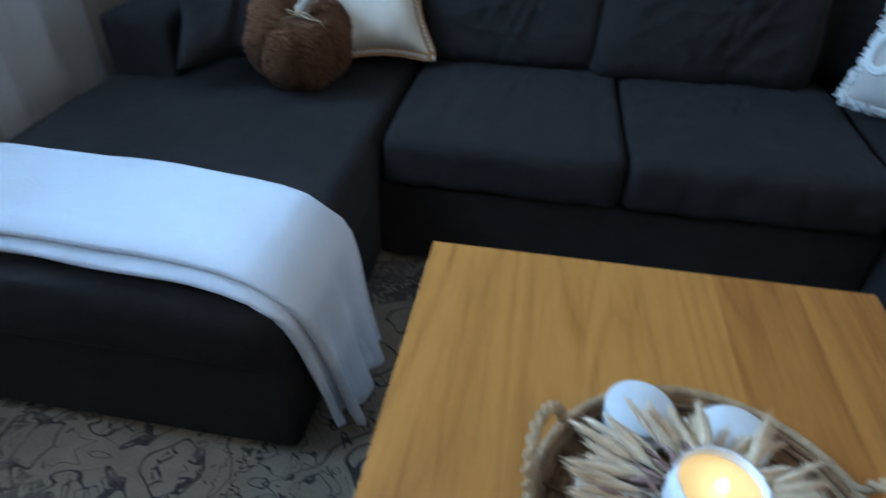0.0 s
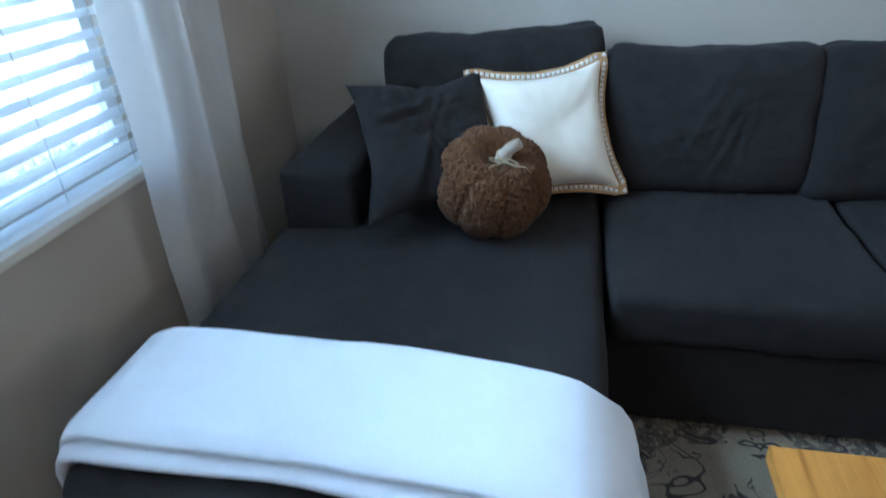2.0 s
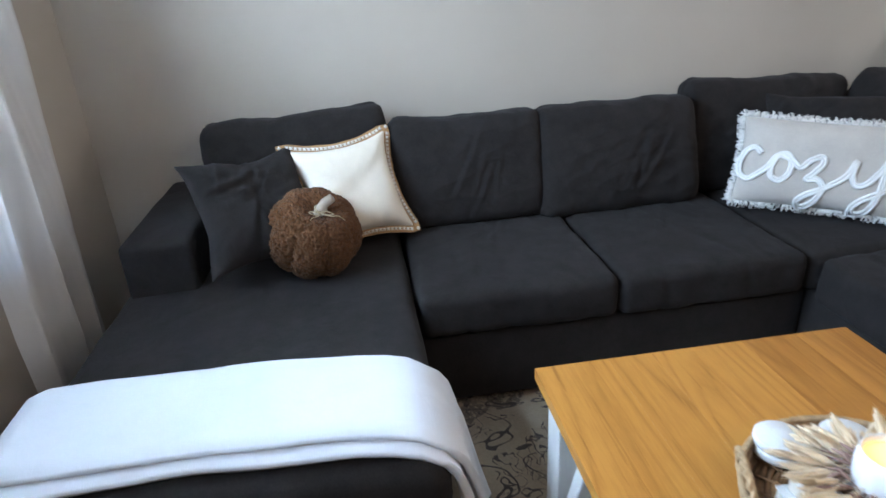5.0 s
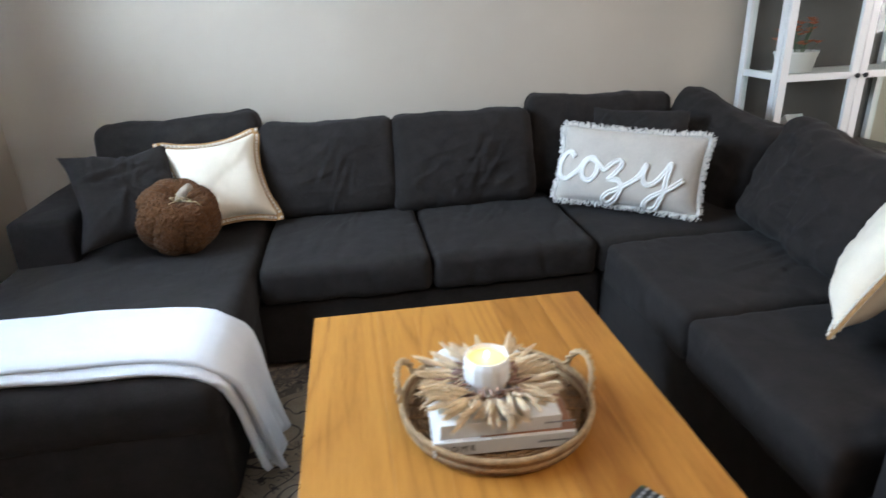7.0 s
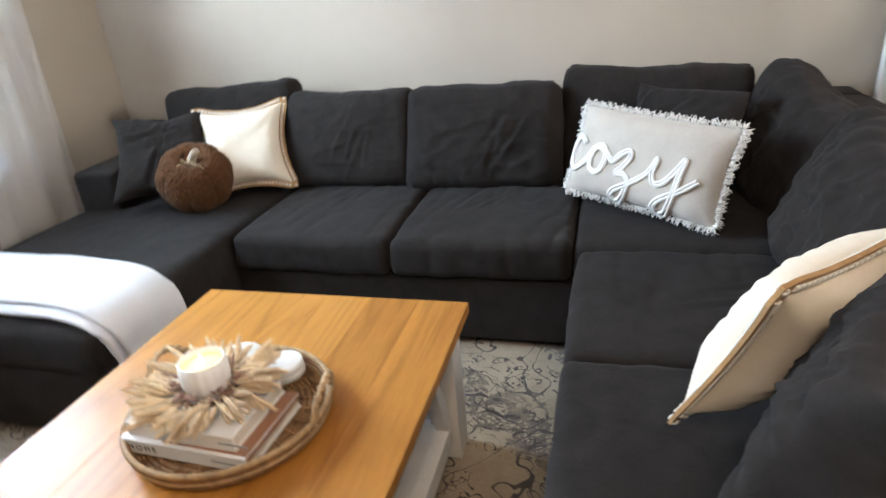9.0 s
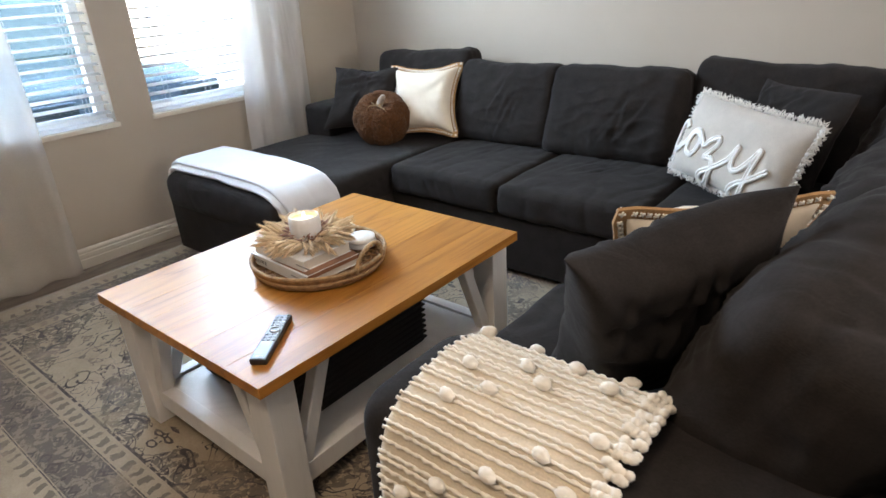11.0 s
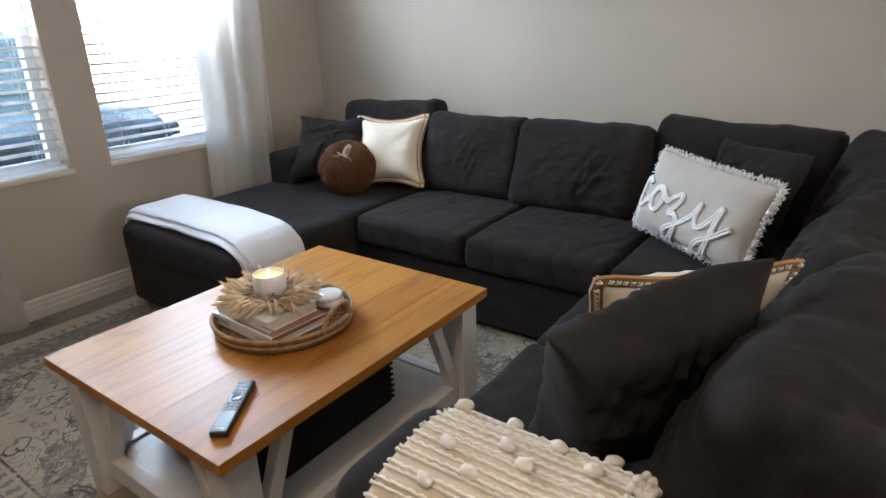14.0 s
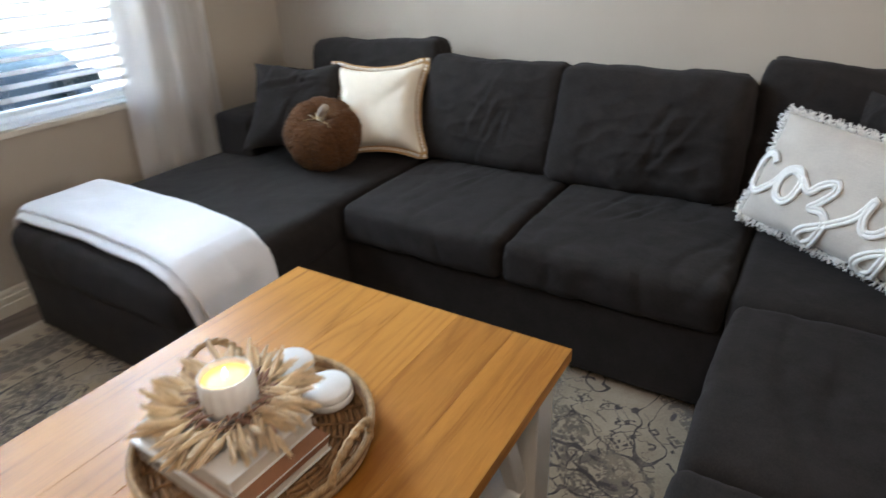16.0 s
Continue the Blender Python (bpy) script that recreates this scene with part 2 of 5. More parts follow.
    l.new(M("ADD", M("MULTIPLY", wear, 0.6), M("MULTIPLY", fleck, 0.4)), ground.inputs[0])
    greys = ramp(n, [(0.3, (0.045, 0.035, 0.032)), (0.55, (0.075, 0.06, 0.055)), (0.75, (0.125, 0.115, 0.118))])
    l.new(noise_tex(n, l, vec, 4, 3), greys.inputs[0])
    bground = n.new("ShaderNodeMix")
    bground.data_type = "RGBA"
    l.new(M("MULTIPLY", border, M("MULTIPLY", wear, 1.1)), bground.inputs[0])
    l.new(ground.outputs[0], bground.inputs[6])
    bground.inputs[7].default_value = (0.15, 0.125, 0.11, 1)
    mx = n.new("ShaderNodeMix")
    mx.data_type = "RGBA"
    l.new(keep, mx.inputs[0])
    l.new(bground.outputs[2], mx.inputs[6])
    l.new(greys.outputs[0], mx.inputs[7])
    l.new(mx.outputs[2], b.inputs["Base Color"])
    b.inputs["Roughness"].default_value = 0.95
    b.inputs["Sheen Weight"].default_value = 0.2
    b.inputs["Specular IOR Level"].default_value = 0.15
    bump_to(n, l, b, M("ADD", fleck, M("MULTIPLY", keep, 0.6)), 0.5, 0.002)
    return m


def wall_paint(name, colour):
    m, n, l, b = nodes_of(name)
    tc = n.new("ShaderNodeTexCoord").outputs["Object"]
    big, orange = noise_tex(n, l, tc, 1.3, 3), noise_tex(n, l, tc, 130, 3, 0.5)
    r = ramp(n, [(0.3, shade(colour, 0.96)), (0.7, shade(colour, 1.03))])
    l.new(big, r.inputs[0])
    l.new(r.outputs[0], b.inputs["Base Color"])
    b.inputs["Roughness"].default_value = 0.7
    bump_to(n, l, b, orange, 0.12, 0.002)
    return m


WALL = wall_paint("greige_wall_paint", (0.455, 0.390, 0.312))
CEIL = wall_paint("white_ceiling_paint", (0.80, 0.79, 0.77))
# white trim; tint carries warm light on baseboards and shade on sills
TRIM_WARM_DIM = plain("warm_dim_trim_paint", (0.66, 0.60, 0.50), 0.4, var=0.05)
TRIM = plain("white_trim_paint", (0.80, 0.79, 0.76), 0.4, var=0.04)
VINYL = plain("white_window_vinyl", (0.80, 0.81, 0.82), 0.35, var=0.03)
SLAT = sheer("white_blind_slat", (0.95, 0.96, 0.96), 0.0, 0.72)
CORD = plain("white_cord", (0.7, 0.7, 0.68), 0.9)
GLASS = clear_glass("clear_glass")
SHEER = sheer("white_linen_sheer", (0.88, 0.85, 0.82), 0.26)
# same linen, more see-through, its colour darkened to stand for weaker light
SHEER_OPEN_DIM = sheer("open_linen_sheer_dim", (0.74, 0.69, 0.63), 0.50)
SOFA = woven("charcoal_sofa_weave", (0.0225, 0.0188, 0.0172), var=0.38, sheen=0.03, bump=0.35, creases=0.45, spec=0.15)
SOFA_BASE = woven("charcoal_sofa_weave_base", (0.0235, 0.0198, 0.0182), var=0.35, sheen=0.03, bump=0.35, spec=0.15)
DARK_PILLOW = woven("charcoal_pillow_linen", (0.0225, 0.0190, 0.0176), var=0.35, sheen=0.03, bump=0.4, creases=0.6, spec=0.15)
FOOT = plain("black_plastic", (0.02, 0.02, 0.02), 0.5)
CREAM = woven("cream_pillow_cotton", (0.76, 0.67, 0.535), var=0.06, sheen=0.15, bump=0.35)
JUTE = woven("tan_jute_braid", (0.42, 0.245, 0.105), thread=350, var=0.35, sheen=0.1, bump=0.9)
STITCH = woven("white_cross_stitch", (0.78, 0.74, 0.66), var=0.1)
OATMEAL = woven("oatmeal_pillow_linen", (0.51, 0.46, 0.40), thread=700, var=0.12, sheen=0.2, bump=0.6)
FRINGE = woven("white_cotton_fringe", (0.80, 0.77, 0.72), var=0.1, sheen=0.3)
ROPE = woven("white_rope_letters", (0.84, 0.82, 0.78), thread=500, var=0.08, bump=0.8)
BLANKET = woven("white_fleece", (0.70, 0.69, 0.70), thread=400, var=0.05, sheen=0.5, bump=0.3, slub=9, creases=0.26)
TEDDY = woven("brown_teddy_fleece", (0.098, 0.042, 0.015), thread=200, var=0.5, sheen=0.08, bump=1.0, slub=60)
TWINE = woven("tan_twine", (0.40, 0.30, 0.17), var=0.2)
STEM = woven("taupe_stem_cloth", (0.36, 0.29, 0.22), var=0.15)
THROW_BASE = woven("beige_throw_gauze", (0.62, 0.53, 0.40), thread=500, var=0.2, bump=0.8)
THROW_YARN = woven("ivory_throw_yarn", (0.82, 0.76, 0.66), thread=260, var=0.1, sheen=0.35, bump=0.9)
OAK = timber("honey_oak_boards", (0.52, 0.232, 0.043), (0.315, 0.120, 0.018), "Y", rings=7.0, rough=0.40, spec=0.28, coat=0.0, stretch=0.10)
WHITEWOOD = timber("white_painted_wood", (0.78, 0.76, 0.73), (0.70, 0.68, 0.65), "Z", rings=3, rough=0.5)
LVP = timber("grey_brown_floor_board", (0.20, 0.155, 0.12), (0.085, 0.062, 0.048), "Y", rings=5, rough=0.42)
BASKET = plain("black_woven_box", (0.014, 0.012, 0.011), 0.8, var=0.4, fine=160, bump=0.9, dist=0.004)
WICKER = plain("seagrass_braid", (0.25, 0.135, 0.055), 0.7, var=0.6, scale=40, fine=260, bump=0.6, dist=0.002)
WICKER_PALE = plain("pale_seagrass_braid", (0.42, 0.28, 0.145), 0.7, var=0.45, scale=40, fine=260, bump=0.6, dist=0.002)
BOOK_WHITE = plain("white_book_cover", (0.80, 0.79, 0.77), 0.35, var=0.03)
PAGES = plain("book_pages", (0.70, 0.64, 0.55), 0.85, var=0.12, scale=20, fine=700)
BOOK_BROWN = plain("russet_book_cover", (0.30, 0.14, 0.075), 0.45, var=0.25)
INK = plain("black_ink", (0.02, 0.02, 0.02), 0.6)
GREY_INK = plain("grey_ink", (0.35, 0.35, 0.36), 0.6)
CERAMIC = plain("white_ceramic", (0.82, 0.80, 0.78), 0.3, var=0.03)
# slight emission stands in for the flame's light inside the wax
WAX = glowing("flame_glow_wax", (1.0, 0.62, 0.20), 0.12)
FLAME = glowing("candle_flame", (1.0, 0.80, 0.45), 1.2)
PLUME = plain("cream_dried_plume", (0.84, 0.65, 0.42), 0.85, var=0.22, scale=30, sheen=0.4)
PLUME2 = plain("mauve_dried_bud", (0.34, 0.20, 0.15), 0.85, var=0.3)
TWIG = plain("brown_twig", (0.20, 0.11, 0.06), 0.85, var=0.3)
MARBLE = plain("white_marble", (0.78, 0.76, 0.73), 0.3, var=0.1, scale=22)
REMOTE = plain("black_remote_plastic", (0.018, 0.018, 0.02), 0.38, var=0.15)
BUTTON = plain("grey_rubber_button", (0.28, 0.28, 0.29), 0.6)
BUTTON_PALE = plain("silver_button", (0.55, 0.55, 0.57), 0.4)
CABWHITE = plain("white_cabinet_lacquer", (0.78, 0.77, 0.75), 0.4, var=0.04)
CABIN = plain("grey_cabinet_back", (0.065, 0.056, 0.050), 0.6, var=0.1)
IRON = plain("black_iron", (0.03, 0.03, 0.03), 0.45, 0.6)
ORANGE = plain("orange_petal", (0.60, 0.12, 0.03), 0.7, var=0.3)
LEAF = plain("green_leaf", (0.06, 0.10, 0.04), 0.6, var=0.3)
CARPAINT = plain("dark_blue_car_paint", (0.012, 0.022, 0.026), 0.25, 0.0, var=0.05, bump=0.0, spec=0.5)
CARGLASS = plain("tinted_car_glass", (0.015, 0.025, 0.03), 0.12, var=0.05, bump=0.0)
TYRE = plain("tyre_rubber", (0.02, 0.02, 0.02), 0.8)
RIM = plain("alloy_rim", (0.45, 0.46, 0.48), 0.3, 0.9)
CONCRETE = plain("pale_concrete", (0.50, 0.49, 0.46), 0.85, var=0.12, scale=1.5, fine=60, bump=0.4, dist=0.004)
GRASS = plain("lawn_grass", (0.06, 0.12, 0.045), 0.8, var=0.4, scale=3, fine=90)
STUCCO = plain("pale_house_stucco", (0.84, 0.82, 0.78), 0.85, var=0.06, scale=1.0, fine=50, bump=0.4, dist=0.004)
ROOFING = plain("grey_roof_shingle", (0.16, 0.15, 0.14), 0.85, var=0.2, scale=3, fine=30, bump=0.6, dist=0.01)
LAMP_GLOW = glowing("added_lamp_diffuser", (1.0, 0.85, 0.65), 0.35)


# ---- mesh helpers ----
def mesh_of(name, verts, faces, material, smooth=True):
    me = bpy.data.meshes.new(name)
    me.from_pydata([tuple(v) for v in verts], [], faces)
    me.materials.append(material)
    if smooth:
        me.polygons.foreach_set("use_smooth", [True] * len(me.polygons))
    me.update()
    return me


def part(name, source, material=None, parent=None, label="", m=None):
    """Links a bmesh, or a mesh, as one object under its thing."""
    if isinstance(source, bmesh.types.BMesh):
        me = bpy.data.meshes.new(name)
        source.to_mesh(me)
        source.free()
        me.materials.append(material)
    else:
        me = source
    ob = new(name, me)
    if parent is not None:
        ob.parent = parent
    if m is not None:
        ob.matrix_basis = m
    if label:
        ob["label"] = label
    return ob


def thing(name, label, category, m=None, group="", kind=""):
    ob = new(name)
    ob.empty_display_size = 0.05
    if m is not None:
        ob.matrix_basis = m
    return tagged(ob, label, category, group, kind)


def structure(name, source, material, label="", m=None):
    return tagged(part(name, source, material, None, "", m), label, "", "", "structure")


def block(x0, x1, y0, y1, z0, z1, bevel=0.0, seg=2):
    bm = bmesh.new()
    bmesh.ops.create_cube(bm, size=1)
    for v in bm.verts:
        v.co = Vector(((x0 + x1) / 2 + v.co.x * (x1 - x0), (y0 + y1) / 2 + v.co.y * (y1 - y0), (z0 + z1) / 2 + v.co.z * (z1 - z0)))
    if bevel:
        bmesh.ops.bevel(bm, geom=bm.edges[:], offset=bevel, segments=seg, affect="EDGES", profile=0.6)
    return bm


def beam(p, q, w, d, up=(0, 0, 1), bevel=0.003):
    """A square-cut bar from p to q."""
    p, q = Vector(p), Vector(q)
    z = (q - p).normalized()
    x = z.cross(Vector(up))
    x = x.normalized() if x.length > 1e-4 else Vector((1, 0, 0))
    y = z.cross(x)
    bm = block(-w / 2, w / 2, -d / 2, d / 2, 0, (q - p).length, bevel, 1)
    m = Matrix((x, y, z)).transposed().to_4x4()
    m.translation = p
    bm.transform(m)
    return bm


def lathe(profile, n=40, flute=0.0, count=16):
    """A turned body from (radius, z) pairs."""
    verts, faces = [], []
    for r, z in profile:
        for i in range(n):
            a = 2 * math.pi * i / n
            k = r * (1 + flute * math.cos(count * a))
            verts.append((k * math.cos(a), k * math.sin(a), z))
    for j in range(len(profile) - 1):
        for i in range(n):
            i2 = (i + 1) % n
            faces.append((j * n + i, j * n + i2, (j + 1) * n + i2, (j + 1) * n + i))
    faces.append(tuple(range(n))[::-1])
    faces.append(tuple((len(profile) - 1) * n + i for i in range(n)))
    return verts, faces


def tube(points, radius, n=6, closed=False, taper=None):
    """A round strand along points."""
    pts = [Vector(p) for p in points]
    verts, faces = [], []
    k = len(pts)
    prev = None
    for i, p in enumerate(pts):
        a = pts[(i - 1) % k] if closed or i > 0 else p
        b = pts[(i + 1) % k] if closed or i < k - 1 else p
        t = (b - a).normalized()
        if prev is None:
            ref = Vector((0, 0, 1)) if abs(t.z) < 0.9 else Vector((1, 0, 0))
            x = t.cross(ref).normalized()
        else:
            x = (prev - t * prev.dot(t)).normalized()
        prev = x
        y = t.cross(x)
        r = radius * (taper(i / max(1, k - 1)) if taper else 1)
        for j in range(n):
            c = 2 * math.pi * j / n
            verts.append(p + x * (r * math.cos(c)) + y * (r * math.sin(c)))
    for i in range(k if closed else k - 1):
        i2 = (i + 1) % k
        for j in range(n):
            j2 = (j + 1) % n
            faces.append((i * n + j, i * n + j2, i2 * n + j2, i2 * n + j))
    if not closed:
        faces.append(tuple(range(n))[::-1])
        faces.append(tuple((k - 1) * n + j for j in range(n)))
    return verts, faces


def merged(pieces):
    verts, faces = [], []
    for v, f in pieces:
        o = len(verts)
        verts += [tuple(c) for c in v]
        faces += [tuple(i + o for i in q) for q in f]
    return verts, faces


def axis_steps(h, r, n):
    inner = max(h - r, 1e-4)
    edge = [r * (1 - math.cos(math.pi / 2 * i / 4)) for i in range(4)]
    core = [-inner + 2 * inner * i / n for i in range(n + 1)]
    return [-h + e for e in edge] + core + [h - e for e in edge[::-1]]


def soft_box(hx, hy, hz, r, puff=(0, 0, 0), n=14, wrinkle=0.004, freq=6.0, seed=0, crease=0.0):
    """An upholstered block: rounded edges, bulging faces, slack and creases."""
    A = [axis_steps(h, min(r, h * 0.95), max(2, int(n * h / max(hx, hy, hz)))) for h in (hx, hy, hz)]
    H = (hx, hy, hz)
    index, verts, faces = {}, [], []

    def vert(p):
        key = tuple(round(c, 6) for c in p)
        if key not in index:
            index[key] = len(verts)
            verts.append(Vector(p))
        return index[key]

    for ax in range(3):
        u, w = (ax + 1) % 3, (ax + 2) % 3
        for s in (-1, 1):
            for i in range(len(A[u]) - 1):
                for j in range(len(A[w]) - 1):
                    q = []
                    for di, dj in ((0, 0), (1, 0), (1, 1), (0, 1)):
                        p = [0, 0, 0]
                        p[ax], p[u], p[w] = s * H[ax], A[u][i + di], A[w][j + dj]
                        q.append(vert(p))
                    faces.append(tuple(q if s > 0 else q[::-1]))
    out = []
    off = Vector((seed * 3.7, seed * 1.3, seed * 5.1))
    for p in verts:
        inner = Vector([max(-(H[i] - r), min(H[i] - r, p[i])) if H[i] > r else 0 for i in range(3)])
        d = p - inner
        q = inner + d.normalized() * r if d.length > 1e-9 else p.copy()
        f = [max(0, 1 - (q[i] / H[i]) ** 2) for i in range(3)]
        for i in range(3):
            q[i] += math.copysign(1, p[i]) * (abs(p[i]) / H[i]) ** 2 * puff[i] * (f[(i + 1) % 3] * f[(i + 2) % 3]) ** 0.6
        k = noise.noise(q * freq + off) * wrinkle
        k += noise.noise(q * freq * 3.1 + off) * wrinkle * 0.35
        if crease:
            k -= crease * max(0, 1 - abs(noise.noise(Vector((q.x * 9, q.y * 3, q.z * 4)) + off)) * 5)
        out.append(q + d.normalized() * k if d.length > 1e-9 else q)
    return out, faces


def pillow_mesh(w, h, th, n=26, pinch=0.10, wrinkle=0.006, seed=0, slump=0.0, dent=0.0, plump=0.55, blunt=0.0, lump=0.0):
    """A stuffed square pillow lying in x and y, with pointed corners."""
    verts, faces, idx = [], [], {}
    off = Vector((seed * 2.3, seed * 4.1, seed))

    def point(i, j, s):
        u, v = math.sin(math.pi / 2 * (2 * i / n - 1)), math.sin(math.pi / 2 * (2 * j / n - 1))
        x = u * w / 2 * (1 - pinch * (1 - v * v) * abs(u) ** 2)
        y = v * h / 2 * (1 - pinch * (1 - u * u) * abs(v) ** 2)
        z = th / 2 * max(0, (1 - u ** 4) * (1 - v ** 4)) ** plump * (1 - 0.25 * (u * u * v * v))
        z *= 1 - slump * v
        cut = 1 - blunt * abs(u * v) ** 3
        x, y = x * cut, y * cut
        if dent:
            z -= dent * math.exp(-((u / 0.35) ** 2)) * max(0, v) * th
        body = max(0, (1 - u * u) * (1 - v * v)) ** 0.3
        a = math.atan2(v, u)
        rad = math.hypot(u, v)
        k = wrinkle * (noise.noise(Vector((x * 9, y * 9, s * 3)) + off) + 0.8 * noise.noise(Vector((math.cos(4 * a) * 1.4 + x * 3, math.sin(4 * a) * 1.4 + y * 3, rad * 2.2)) + off))
        sx = lump * noise.noise(Vector((x * 5.5, y * 5.5, 7)) + off)
        sy = lump * noise.noise(Vector((x * 5.5, y * 5.5, 19)) + off)
        bow = 0.6 * lump * noise.noise(Vector((x * 4, y * 4, 31)) + off)
        return Vector((x + sx, y + sy, s * (z + k * body) + bow))

    for s in (1, -1):
        for i in range(n + 1):
            for j in range(n + 1):
                rim = i in (0, n) or j in (0, n)
                key = (i, j, 0 if rim else s)
                if key not in idx:
                    idx[key] = len(verts)
                    verts.append(point(i, j, s) if not rim else point(i, j, s) * 1.0)
        for i in range(n):
            for j in range(n):
                q = []
                for di, dj in ((0, 0), (1, 0), (1, 1), (0, 1)):
                    a, b = i + di, j + dj
                    rim = a in (0, n) or b in (0, n)
                    q.append(idx[(a, b, 0 if rim else s)])
                faces.append(tuple(q if s > 0 else q[::-1]))
    return verts, faces


def pillow_edge(w, h, pinch, steps=28, blunt=0.0):
    """The outline of pillow_mesh, once round."""
    pts = []
    for side in range(4):
        for i in range(steps):
            t = -1 + 2 * i / steps
            u, v = ((t, -1), (1, t), (-t, 1), (-1, -t))[side]
            cut = 1 - blunt * abs(u * v) ** 3
            pts.append(Vector((u * w / 2 * (1 - pinch * (1 - v * v) * u * u), v * h / 2 * (1 - pinch * (1 - u * u) * v * v), 0)) * cut)
    return pts


def stand(centre, right, up):
    """The pose of a pillow: its x runs to the right, its y up, its front faces out."""
    x = Vector(right).normalized()
    z = x.cross(Vector(up)).normalized()
    y = z.cross(x)
    m = Matrix((x, y, z)).transposed().to_4x4()
    m.translation = Vector(centre)
    return m


def words(name, text, size, depth, material, parent, m, label=""):
    c = bpy.data.curves.new(name, "FONT")
    c.body, c.size, c.extrude, c.align_x, c.align_y = text, size, depth, "CENTER", "CENTER"
    tmp = bpy.data.objects.new(name, c)
    scene.collection.objects.link(tmp)
    me = bpy.data.meshes.new_from_object(tmp.evaluated_get(bpy.context.evaluated_depsgraph_get()))
    bpy.data.objects.remove(tmp)
    me.materials.clear()
    me.materials.append(material)
    return part(name, me, None, parent, label, m)


# ---- the room ----
X0, X1, Y0, Y1, TOP = -1.50, 4.60, -3.60, 2.52, 2.60
WIN = ((-0.04, 0.715), (0.925, 1.675))
SILL, HEAD, MID = 0.716, 2.10, 1.42
OUT = X0 - 0.17


def wall_with_windows():
    bm = bmesh.new()
    ys = [Y0 - 0.15, WIN[0][0], WIN[0][1], WIN[1][0], WIN[1][1], Y1 + 0.15]
    zs = [-0.02, SILL, HEAD, TOP]
    for i in range(5):
        for k in range(3):
            if k == 1 and i in (1, 3):
                continue
            b = block(OUT, X0, ys[i], ys[i + 1], zs[k], zs[k + 1])
            me = bpy.data.meshes.new("tmp")
            b.to_mesh(me)
            b.free()
            bm.from_mesh(me)
            bpy.data.meshes.remove(me)
    bmesh.ops.remove_doubles(bm, verts=bm.verts, dist=0.0005)
    seen = {}
    for f in bm.faces:
        c = tuple(round(v, 3) for v in f.calc_center_median())
        seen.setdefault(c, []).append(f)
    bmesh.ops.delete(bm, geom=[f for q in seen.values() if len(q) > 1 for f in q], context="FACES")
    return bm


structure("wall_west", wall_with_windows(), WALL, "greige painted wall with two windows in it")
structure("wall_north", block(X0, X1 + 0.15, Y1, Y1 + 0.15, -0.02, TOP), WALL, "greige painted plain wall behind the sofa")
structure("wall_east", block(X1, X1 + 0.15, Y0, Y1, -0.02, TOP), WALL, "plain greige painted wall closing the room")
structure("wall_south", block(X0, X1 + 0.15, Y0 - 0.15, Y0, -0.02, TOP), WALL, "plain greige painted wall closing the room")
structure("ceiling", block(OUT, X1 + 0.15, Y0 - 0.15, Y1 + 0.15, TOP, TOP + 0.12), CEIL, "plain white painted ceiling")
floor = structure("floor", block(X0, X1, Y0, Y1, -0.10, -0.006), FOOT, "grey-brown wood plank floor")


def moulding(length):
    """A stepped baseboard, run along x, its back at y = 0."""
    prof = [(0, 0), (0.018, 0), (0.018, 0.048), (0.012, 0.053), (0.015, 0.058), (0.015, 0.078), (0.009, 0.083), (0.012, 0.088), (0.011, 0.098), (0.004, 0.108), (0, 0.108)]
    k = len(prof)
    verts = [(0, -d, z) for d, z in prof] + [(length, -d, z) for d, z in prof]
    faces = [(i, (i + 1) % k, k + (i + 1) % k, k + i) for i in range(k)] + [tuple(range(k))[::-1], tuple(range(k, 2 * k))]
    return mesh_of("baseboard", verts, faces, TRIM_WARM_DIM, False)


structure("baseboard", moulding(Y1 - Y0), None, "white stepped baseboard with warm light in its tint", pose(X0, Y0, 0, 0, 0, 90))
structure("baseboard", moulding(X1 - X0 - 0.04), None, "white stepped baseboard with warm light in its tint", pose(X0 + 0.02, Y1, 0))


def window(i, y0, y1):
    w = tagged(new("window_%d" % i), "white vinyl single-hung window with a deep sill", "", "", "structure")
    # sill takes the toned trim so its room side reads as shaded
    part("window_sill", block(X0 - 0.10, X0 + 0.020, y0 - 0.012, y1 + 0.012, SILL - 0.020, SILL + 0.004, 0.004), TRIM_WARM_DIM, w, "white painted sill board, toned down for shade")
    xf = OUT + 0.015
    for a, b, c, d in ((y0, y0 + 0.045, SILL + 0.004, HEAD), (y1 - 0.045, y1, SILL + 0.004, HEAD), (y0 + 0.045, y1 - 0.045, SILL + 0.004, SILL + 0.05), (y0 + 0.045, y1 - 0.045, HEAD - 0.045, HEAD), (y0 + 0.045, y1 - 0.045, MID - 0.024, MID + 0.024)):
        part("window_frame", block(xf, xf + 0.05, a, b, c, d, 0.003), VINYL, w)
    for c, d in ((SILL + 0.05, MID - 0.024), (MID + 0.024, HEAD - 0.045)):
        p = part("pane", block(xf + 0.02, xf + 0.024, y0 + 0.045, y1 - 0.045, c, d), GLASS, w)
        p.visible_shadow = False
    return w


for k, (a, b) in enumerate(WIN):
    window(k + 1, a, b)


